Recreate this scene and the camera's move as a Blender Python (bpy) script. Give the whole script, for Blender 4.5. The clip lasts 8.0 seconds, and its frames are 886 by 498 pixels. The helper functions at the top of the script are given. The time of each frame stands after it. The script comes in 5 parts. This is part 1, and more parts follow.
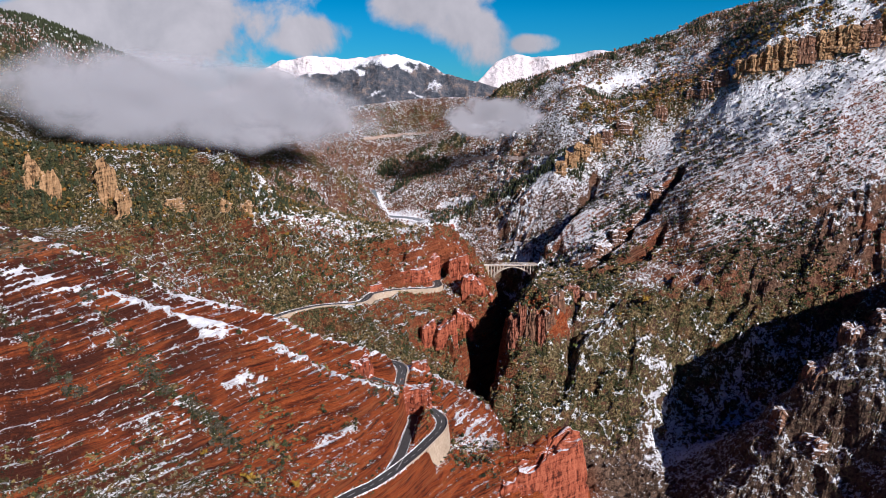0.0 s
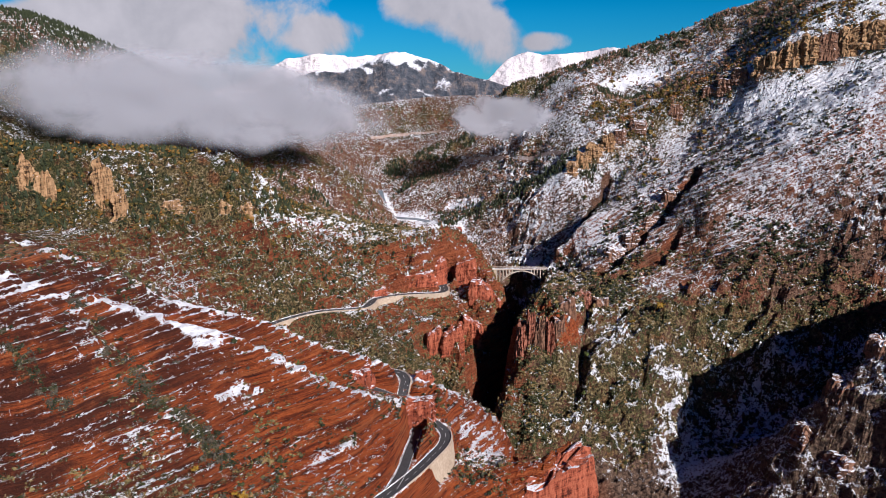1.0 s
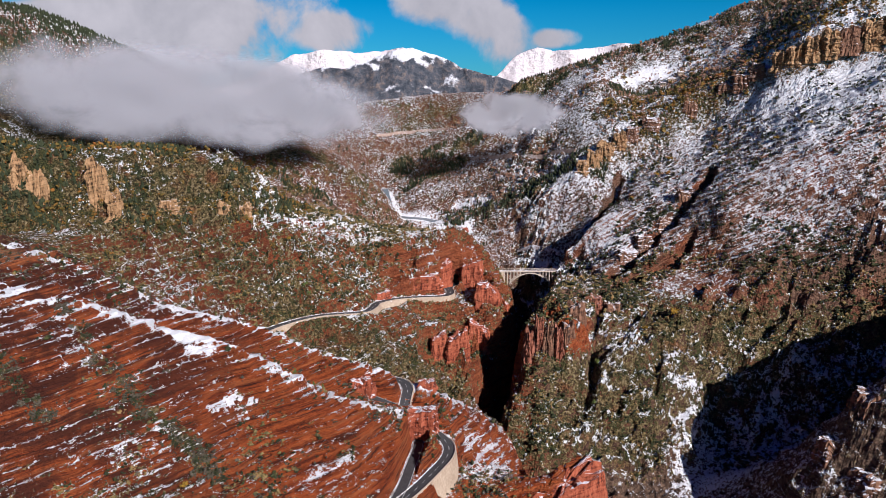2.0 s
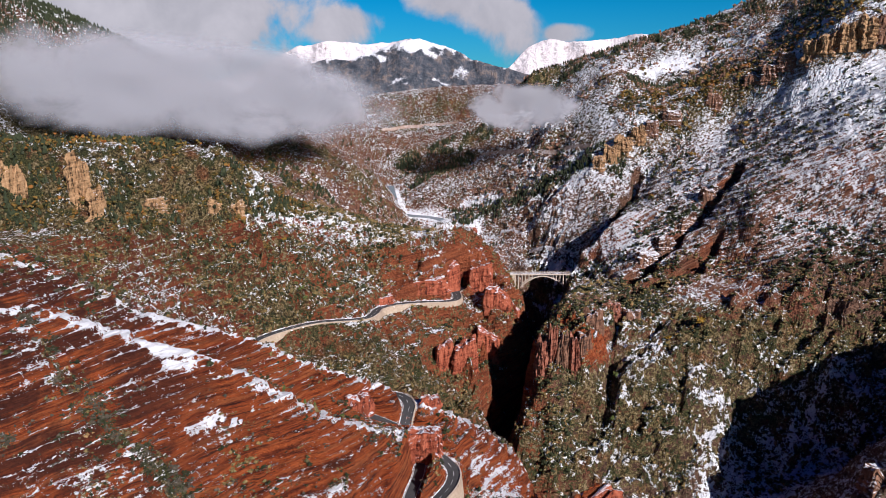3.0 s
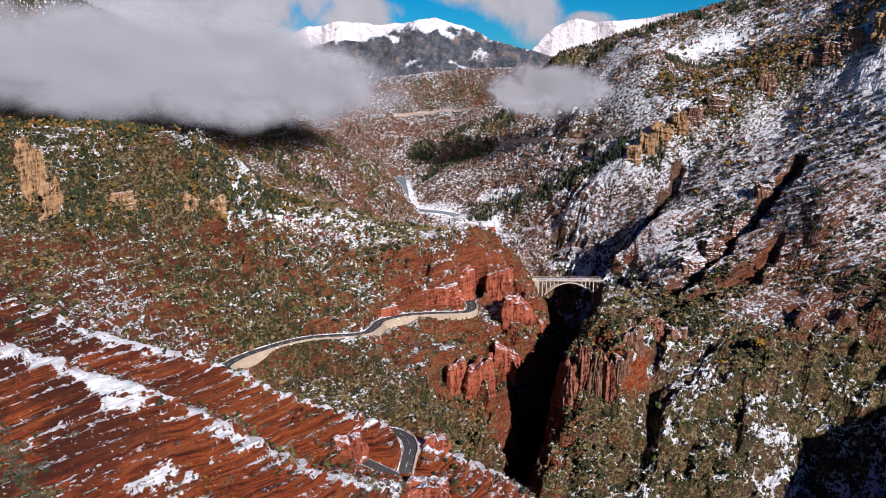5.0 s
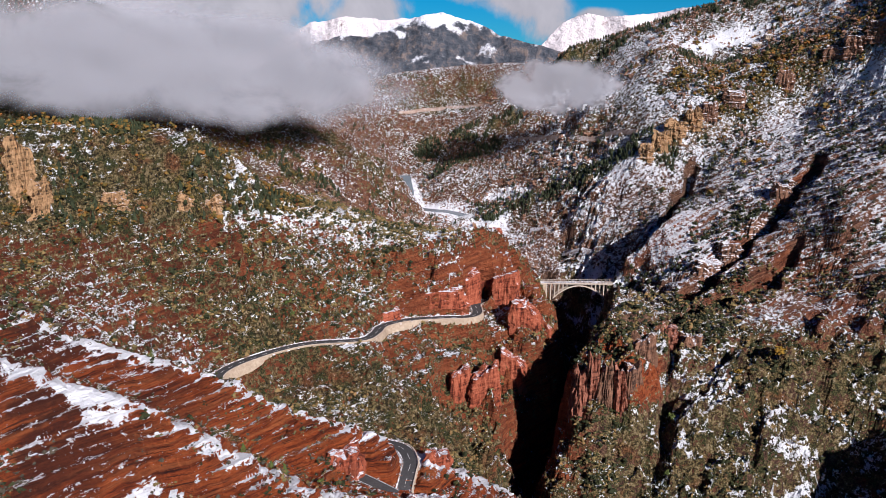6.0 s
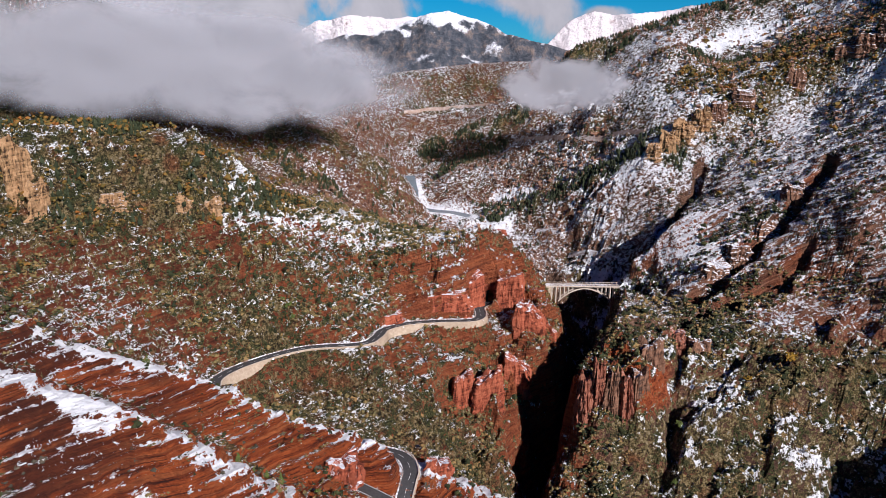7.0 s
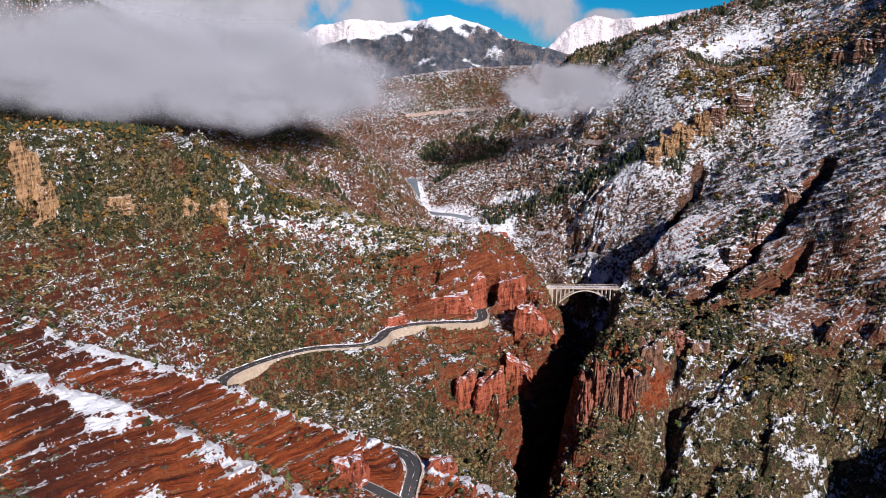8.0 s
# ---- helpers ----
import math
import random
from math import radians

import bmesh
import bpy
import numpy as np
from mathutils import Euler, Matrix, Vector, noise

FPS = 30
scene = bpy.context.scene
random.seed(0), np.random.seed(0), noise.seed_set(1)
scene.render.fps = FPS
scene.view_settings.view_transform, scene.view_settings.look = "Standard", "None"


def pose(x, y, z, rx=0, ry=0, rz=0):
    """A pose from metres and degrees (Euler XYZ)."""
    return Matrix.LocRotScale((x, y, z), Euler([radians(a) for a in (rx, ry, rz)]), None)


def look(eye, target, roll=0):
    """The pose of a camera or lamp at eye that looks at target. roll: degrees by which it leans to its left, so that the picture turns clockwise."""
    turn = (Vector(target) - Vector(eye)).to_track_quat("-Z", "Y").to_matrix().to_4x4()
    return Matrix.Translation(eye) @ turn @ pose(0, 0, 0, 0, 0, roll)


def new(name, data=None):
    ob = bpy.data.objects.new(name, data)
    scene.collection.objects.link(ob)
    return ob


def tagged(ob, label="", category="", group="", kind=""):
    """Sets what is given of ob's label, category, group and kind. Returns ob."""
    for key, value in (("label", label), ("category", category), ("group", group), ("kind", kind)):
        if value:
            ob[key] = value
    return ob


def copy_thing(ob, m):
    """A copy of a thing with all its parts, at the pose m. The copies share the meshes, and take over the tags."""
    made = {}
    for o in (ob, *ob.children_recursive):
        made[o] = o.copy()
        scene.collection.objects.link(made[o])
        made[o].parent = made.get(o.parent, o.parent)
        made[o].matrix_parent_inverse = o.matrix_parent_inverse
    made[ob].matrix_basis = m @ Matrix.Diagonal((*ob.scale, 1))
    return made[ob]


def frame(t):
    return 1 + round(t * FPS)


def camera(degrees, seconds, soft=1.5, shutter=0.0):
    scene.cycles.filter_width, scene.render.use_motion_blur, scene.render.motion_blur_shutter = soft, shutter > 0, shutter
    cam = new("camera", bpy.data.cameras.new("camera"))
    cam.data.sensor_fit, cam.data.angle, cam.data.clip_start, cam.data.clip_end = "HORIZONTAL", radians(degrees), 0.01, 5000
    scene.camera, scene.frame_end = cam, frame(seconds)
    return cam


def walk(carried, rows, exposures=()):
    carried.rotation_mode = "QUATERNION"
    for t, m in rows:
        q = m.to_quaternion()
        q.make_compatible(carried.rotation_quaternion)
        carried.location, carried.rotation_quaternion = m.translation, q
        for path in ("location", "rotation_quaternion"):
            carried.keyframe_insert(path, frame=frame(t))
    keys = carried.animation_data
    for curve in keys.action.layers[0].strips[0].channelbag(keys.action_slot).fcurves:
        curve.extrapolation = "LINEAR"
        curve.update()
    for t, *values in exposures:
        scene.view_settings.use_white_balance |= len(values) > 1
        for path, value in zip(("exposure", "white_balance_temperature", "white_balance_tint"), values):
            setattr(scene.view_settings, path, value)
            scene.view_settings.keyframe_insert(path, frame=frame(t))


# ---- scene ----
cam = camera(66.0, 8.0, 0.8)
# seconds, eye, yaw, pitch, roll
ROWS = [
    (0.0, 0.0, 0.0, 225.0, 0.0, -11.459, 0.0),
    (0.5, 1.51, 8.74, 225.16, 0.472, -11.514, -0.008),
    (1.0, 3.05, 17.16, 225.35, 0.927, -11.583, 0.02),
    (1.5, 4.34, 23.11, 225.82, 1.31, -11.686, 0.028),
    (3.0, 6.86, 66.03, 223.07, 2.609, -12.226, 0.086),
    (3.5, 6.98, 82.92, 221.82, 3.022, -12.477, 0.125),
    (4.0, 7.11, 100.22, 220.45, 3.464, -12.752, 0.177),
    (4.5, 7.18, 115.14, 219.13, 3.846, -12.97, 0.209),
    (6.0, 9.15, 141.64, 217.82, 5.016, -13.408, 0.178),
    (6.5, 9.89, 146.16, 217.86, 5.351, -13.483, 0.171),
    (7.0, 10.7, 148.6, 218.1, 5.63, -13.50, 0.13),
    (7.5, 11.0, 146.8, 218.75, 5.76, -13.41, 0.10),
    (8.0, 10.0, 143.5, 219.5, 5.64, -13.32, 0.15),
]
walk(cam, [(t, pose(x, y, z, 90 + pitch, 0, yaw) @ pose(0, 0, 0, 0, 0, roll)) for t, x, y, z, yaw, pitch, roll in ROWS], [(0.0, -0.14, 6090, 18)])

# ---------------------------------------------------------------- sky and sun
SUN_AZ, SUN_EL = math.atan2(-0.79, 0.61), radians(28.5)
SUN_DIR = Vector((math.cos(SUN_AZ) * math.cos(SUN_EL), math.sin(SUN_AZ) * math.cos(SUN_EL), math.sin(SUN_EL)))


def make_world():
    w = bpy.data.worlds.new("sky")
    scene.world = w
    w.use_nodes = True
    nt = w.node_tree
    nt.nodes.clear()
    out = nt.nodes.new("ShaderNodeOutputWorld")
    bg = nt.nodes.new("ShaderNodeBackground")
    sky = nt.nodes.new("ShaderNodeTexSky")
    sky.sky_type = "NISHITA"
    sky.sun_disc = False
    sky.sun_elevation = SUN_EL
    sky.sun_rotation = math.pi / 2 - SUN_AZ
    sky.altitude = 900
    bg.inputs["Strength"].default_value = 0.030
    m = Nodes(tree=nt)
    vec = m.coord(kind="Generated")
    sep = nt.nodes.new("ShaderNodeSeparateXYZ")
    nt.links.new(vec, sep.inputs[0])
    x, y, z = sep.outputs
    px, pz = m.math("DIVIDE", x, m.math("MAXIMUM", y, 0.2)), m.math("DIVIDE", z, m.math("MAXIMUM", y, 0.2))
    # banks of cumulus over the ranges: centre and half size in the view north
    total = 0.0
    for cx, cz, sx, sz, amp in ((-0.40, 0.115, 0.20, 0.085, 0.62), (-0.70, 0.10, 0.30, 0.05, 0.5), (-0.02, 0.155, 0.085, 0.06, 0.52), (0.06, 0.085, 0.06, 0.045, 0.48), (-0.17, 0.10, 0.06, 0.03, 0.35), (0.13, 0.093, 0.03, 0.014, 0.4)):
        dx = m.math("DIVIDE", m.math("SUBTRACT", px, cx), sx)
        dz = m.math("DIVIDE", m.math("SUBTRACT", pz, cz), sz)
        r2 = m.math("ADD", m.math("MULTIPLY", dx, dx), m.math("MULTIPLY", dz, dz))
        total = m.math("ADD", total, m.math("MULTIPLY", m.step(r2, 0.0, 1.9, 1.0, 0.0), amp))
    n1 = m.noise(9, 8, 0.58, vec, 0.3)
    n2 = m.noise(3.2, 4, 0.5, vec)
    d = m.math("ADD", total, m.math("MULTIPLY", m.math("SUBTRACT", n1, 0.5), 1.5))
    cover = m.math("MULTIPLY", m.step(d, 0.22, 0.52), m.step(total, 0.02, 0.12))
    grey = m.ramp(m.math("ADD", m.math("MULTIPLY", n1, 0.6), m.math("MULTIPLY", n2, 0.4)), [(0.35, (12.0, 12.3, 13.2)), (0.62, (21.5, 21.0, 21.5))])
    sat = nt.nodes.new("ShaderNodeHueSaturation")
    sat.inputs["Saturation"].default_value = 1.15
    tint = nt.nodes.new("ShaderNodeMix")
    tint.data_type, tint.blend_type = "RGBA", "MULTIPLY"
    tint.inputs[0].default_value = 1.0
    tint.inputs[7].default_value = (0.75, 2.15, 2.95, 1)
    nt.links.new(sky.outputs[0], tint.inputs[6])
    nt.links.new(tint.outputs[2], sat.inputs["Color"])
    deep = m.mix(m.step(z, 0.12, 0.30), sat.outputs[0], (0.05, 0.27, 2.7))
    nt.links.new(m.mix(cover, deep, grey), bg.inputs["Color"])
    nt.links.new(bg.outputs[0], out.inputs[0])
    return w


# ---------------------------------------------------------------- materials
class Nodes:
    """Short hand for building a node material."""

    def __init__(self, name="", rough=0.9, tree=None):
        if tree:
            self.nt = tree
            return
        self.mat = bpy.data.materials.new(name)
        self.mat.use_nodes = True
        self.nt = self.mat.node_tree
        self.bsdf = self.nt.nodes["Principled BSDF"]
        self.bsdf.inputs["Roughness"].default_value = rough
        self.bsdf.inputs["Specular IOR Level"].default_value = 0.25

    def link(self, a, b):
        self.nt.links.new(a, b)

    def put(self, sock, v):
        if isinstance(v, bpy.types.NodeSocket):
            self.link(v, sock)
        elif isinstance(v, tuple) and len(v) == 3 and sock.type == "RGBA":
            sock.default_value = (*v, 1)
        else:
            sock.default_value = v

    def coord(self, scale=(1, 1, 1), kind="Object", rot=(0, 0, 0)):
        tc = self.nt.nodes.new("ShaderNodeTexCoord")
        mp = self.nt.nodes.new("ShaderNodeMapping")
        mp.inputs["Scale"].default_value = scale
        mp.inputs["Rotation"].default_value = rot
        self.link(tc.outputs[kind], mp.inputs["Vector"])
        return mp.outputs[0]

    def noise(self, scale, detail=5, rough=0.6, vec=None, dist=0.0):
        n = self.nt.nodes.new("ShaderNodeTexNoise")
        n.inputs["Scale"].default_value, n.inputs["Detail"].default_value = scale, detail
        n.inputs["Roughness"].default_value, n.inputs["Distortion"].default_value = rough, dist
        self.link(vec if vec is not None else self.coord(), n.inputs["Vector"])
        return n.outputs["Fac"]

    def punch(self, v, k):
        """More contrast about the middle."""
        return self.math("MULTIPLY_ADD", v, k, 0.5 - 0.5 * k)

    def attr(self, name):
        a = self.nt.nodes.new("ShaderNodeAttribute")
        a.attribute_name = name
        return a.outputs["Fac"]

    def math(self, op, a, b=0.0, c=0.0):
        n = self.nt.nodes.new("ShaderNodeMath")
        n.operation = op
        for i, v in enumerate((a, b, c)):
            self.put(n.inputs[i], v)
        return n.outputs[0]

    def step(self, v, lo, hi, a=0.0, b=1.0):
        n = self.nt.nodes.new("ShaderNodeMapRange")
        n.interpolation_type = "SMOOTHSTEP"
        for k, x in (("Value", v), ("From Min", lo), ("From Max", hi), ("To Min", a), ("To Max", b)):
            self.put(n.inputs[k], x)
        return n.outputs[0]

    def mix(self, fac, a, b):
        n = self.nt.nodes.new("ShaderNodeMix")
        n.data_type = "RGBA"
        self.put(n.inputs["Factor"], fac)
        self.put(n.inputs[6], a)
        self.put(n.inputs[7], b)
        return n.outputs[2]

    def ramp(self, fac, stops):
        n = self.nt.nodes.new("ShaderNodeValToRGB")
        while len(n.color_ramp.elements) < len(stops):
            n.color_ramp.elements.new(0.5)
        for e, (p, col) in zip(n.color_ramp.elements, stops):
            e.position, e.color = p, (*col, 1)
        self.link(fac, n.inputs[0])
        return n.outputs[0]

    def normal_z(self):
        g = self.nt.nodes.new("ShaderNodeNewGeometry")
        s = self.nt.nodes.new("ShaderNodeSeparateXYZ")
        self.link(g.outputs["Normal"], s.inputs[0])
        return s.outputs[2]

    def bump(self, height, strength=0.5, dist=0.3):
        b = self.nt.nodes.new("ShaderNodeBump")
        b.inputs["Strength"].default_value, b.inputs["Distance"].default_value = strength, dist
        self.link(height, b.inputs["Height"])
        self.link(b.outputs[0], self.bsdf.inputs["Normal"])

    def done(self, color, rough=None):
        self.put(self.bsdf.inputs["Base Color"], color)
        if rough is not None:
            self.put(self.bsdf.inputs["Roughness"], rough)
        return self.mat


make_world()
sun = new("sun", bpy.data.lights.new("sun", "SUN"))
sun.data.energy, sun.data.angle, sun.data.color = 7.2, radians(0.5), (1.0, 0.95, 0.89)
sun.matrix_world = look(SUN_DIR * 500, (0, 0, 0))


def snow_dust(m, col, amount):
    """Snow lying on what faces up."""
    f = m.step(m.math("ADD", m.normal_z(), m.math("MULTIPLY", m.math("SUBTRACT", m.noise(1.7, 4, 0.7), 0.5), 1.0)), 0.75 - amount, 0.95 - amount)
    return m.mix(f, col, (0.80, 0.82, 0.86))


def bedding(m, fine=1.0, length=0.10):
    """Layer coordinates: thin beds that rise towards +x, gently warped."""
    sep = m.nt.nodes.new("ShaderNodeSeparateXYZ")
    m.link(m.coord(), sep.inputs[0])
    x, y, z = sep.outputs
    h = m.math("ADD", m.math("MULTIPLY_ADD", m.math("MINIMUM", x, 60.0), -0.26, z), m.math("MULTIPLY", y, 0.05))
    h = m.math("MULTIPLY_ADD", m.math("MAXIMUM", m.math("SUBTRACT", x, 60.0), 0.0), -0.5, h)
    h = m.math("ADD", h, m.math("MULTIPLY", m.noise(0.02, 3, 0.5), 4.0))
    out = m.nt.nodes.new("ShaderNodeCombineXYZ")
    m.put(out.inputs[0], m.math("MULTIPLY", x, length * fine))
    m.put(out.inputs[1], m.math("MULTIPLY", y, length * fine))
    m.put(out.inputs[2], m.math("MULTIPLY", h, fine))
    return out.outputs[0]


def ground_material():
    m = Nodes("mountain_ground", 0.92)
    fine = m.punch(m.noise(0.55, 5, 0.66), 2.6)
    grain = m.punch(m.noise(1.5, 4, 0.66), 2.4)
    mid = m.punch(m.noise(0.20, 6, 0.66), 1.8)
    blot = m.punch(m.noise(0.40, 7, 0.72, dist=0.4), 2.5)
    hue = m.punch(m.noise(0.07, 4, 0.6), 2.0)
    vec = bedding(m)
    beds = m.punch(m.noise(0.6, 7, 0.74, vec), 1.9)
    thin = m.punch(m.noise(1.7, 5, 0.74, vec), 2.2)
    layered = m.attr("strata")
    tone = m.math("ADD", m.math("MULTIPLY", beds, layered), m.math("MULTIPLY", blot, m.math("SUBTRACT", 1.0, layered)))
    red = m.ramp(tone, [(0.08, (0.045, 0.009, 0.004)), (0.28, (0.17, 0.030, 0.008)), (0.44, (0.36, 0.068, 0.015)), (0.62, (0.50, 0.115, 0.027)), (0.80, (0.32, 0.058, 0.013)), (0.95, (0.50, 0.15, 0.045))])
    tan = m.ramp(tone, [(0.15, (0.07, 0.045, 0.03)), (0.5, (0.34, 0.23, 0.13)), (0.8, (0.22, 0.15, 0.09))])
    grey = m.ramp(tone, [(0.15, (0.020, 0.014, 0.011)), (0.38, (0.085, 0.052, 0.036)), (0.54, (0.19, 0.12, 0.08)), (0.7, (0.29, 0.19, 0.13)), (0.9, (0.12, 0.075, 0.055))])
    sep = m.nt.nodes.new("ShaderNodeSeparateXYZ")
    m.link(m.coord(), sep.inputs[0])
    westward = m.step(sep.outputs[0], -75.0, -135.0, 0.1, 1.0)
    fresh = m.math("MULTIPLY", m.math("MULTIPLY_ADD", westward, 0.65, 0.3), layered)
    rock = m.mix(m.attr("tan"), m.mix(m.attr("red"), grey, red), tan)
    # dark streaks and lines put the shade under ledges into the rock colour
    rock = m.mix(m.math("MULTIPLY", m.step(thin, 0.62, 0.72, 0.0, 0.6), fresh), rock, (0.045, 0.012, 0.007))
    lines = m.punch(m.noise(1.5, 4, 0.62, bedding(m, 1.0, 0.022)), 2.4)
    rock = m.mix(m.math("MULTIPLY", m.step(m.math("MULTIPLY_ADD", m.math("SUBTRACT", fine, 0.5), 0.10, lines), 0.62, 0.67, 0.0, 0.85), m.math("MULTIPLY", m.math("MULTIPLY", layered, m.step(m.attr("red"), 0.5, 0.95, 0.25, 1.0)), m.step(m.punch(m.noise(0.11, 3, 0.6), 2.0), 0.35, 0.62, 0.25, 0.95))), rock, (0.040, 0.010, 0.006))
    pale = m.punch(m.noise(0.8, 4, 0.6, bedding(m, 1.0, 0.03)), 2.2)
    rock = m.mix(m.math("MULTIPLY", m.math("MULTIPLY", m.step(pale, 0.58, 0.66, 0.0, 0.55), m.attr("red")), layered), rock, (0.56, 0.17, 0.055))
    # darker patches along the beds, stronger towards -x
    dark_patches = m.math("ADD", m.math("MULTIPLY", m.punch(m.noise(0.16, 4, 0.6, vec), 2.0), 0.55), m.math("MULTIPLY", hue, 0.45))
    rock = m.mix(m.math("MULTIPLY", m.math("MULTIPLY", m.step(m.math("MULTIPLY_ADD", westward, 0.12, dark_patches), 0.44, 0.68, 0.0, 0.88), westward), layered), rock, (0.075, 0.017, 0.009))
    leafy = m.punch(m.math("ADD", m.math("MULTIPLY", grain, 0.4), m.math("MULTIPLY", fine, 0.6)), 1.5)
    scrub = m.ramp(leafy, [(0.18, (0.012, 0.010, 0.006)), (0.36, (0.060, 0.047, 0.018)), (0.50, (0.15, 0.108, 0.040)), (0.64, (0.27, 0.20, 0.085)), (0.82, (0.40, 0.31, 0.18))])
    rust = m.ramp(m.math("ADD", m.math("MULTIPLY", grain, 0.4), m.math("MULTIPLY", fine, 0.6)), [(0.18, (0.018, 0.009, 0.005)), (0.4, (0.11, 0.042, 0.016)), (0.6, (0.28, 0.115, 0.045)), (0.82, (0.40, 0.20, 0.10))])
    scrub = m.mix(m.step(m.math("MULTIPLY_ADD", m.attr("red"), 0.08, hue), 0.55, 0.95), scrub, rust)
    moss = m.ramp(grain, [(0.2, (0.010, 0.014, 0.005)), (0.5, (0.055, 0.060, 0.018)), (0.8, (0.15, 0.14, 0.05))])
    scrub = m.mix(m.step(m.punch(m.noise(0.13, 5, 0.65), 2.2), 0.46, 0.72), scrub, moss)
    v = m.math("ADD", m.attr("veg"), m.math("MULTIPLY", m.math("SUBTRACT", fine, 0.5), 0.9))
    v = m.math("ADD", v, m.math("MULTIPLY", m.math("SUBTRACT", blot, 0.5), 0.8))
    v = m.math("ADD", v, m.math("MULTIPLY", m.math("SUBTRACT", mid, 0.5), 0.7))
    col = m.mix(m.step(v, 0.45, 0.55), rock, scrub)
    sn = m.math("ADD", m.attr("snow"), m.math("MULTIPLY", m.math("SUBTRACT", mid, 0.5), 0.42))
    sn = m.math("ADD", sn, m.math("MULTIPLY", m.math("MULTIPLY", m.math("SUBTRACT", thin, 0.5), 1.2), layered))
    sn = m.math("ADD", sn, m.math("MULTIPLY", m.math("SUBTRACT", fine, 0.5), m.math("MULTIPLY_ADD", layered, -0.25, 1.25)))
    sn = m.math("ADD", sn, m.math("MULTIPLY", m.math("SUBTRACT", grain, 0.5), 0.85))
    white = m.step(sn, 0.485, 0.535)
    col = m.mix(white, col, (0.86, 0.87, 0.90))
    h = m.math("ADD", m.math("MULTIPLY", fine, 0.8), m.math("MULTIPLY", m.math("MULTIPLY", beds, 0.9), layered))
    h = m.math("ADD", h, m.math("MULTIPLY", blot, 0.9))
    h = m.math("ADD", h, m.math("MULTIPLY", m.math("MULTIPLY", m.step(lines, 0.56, 0.66), -0.9), layered))
    m.bump(m.math("MULTIPLY", h, m.math("MULTIPLY_ADD", white, -0.6, 1.0)), 1.0, 1.8)
    return m.done(col)


GROUND = ground_material()

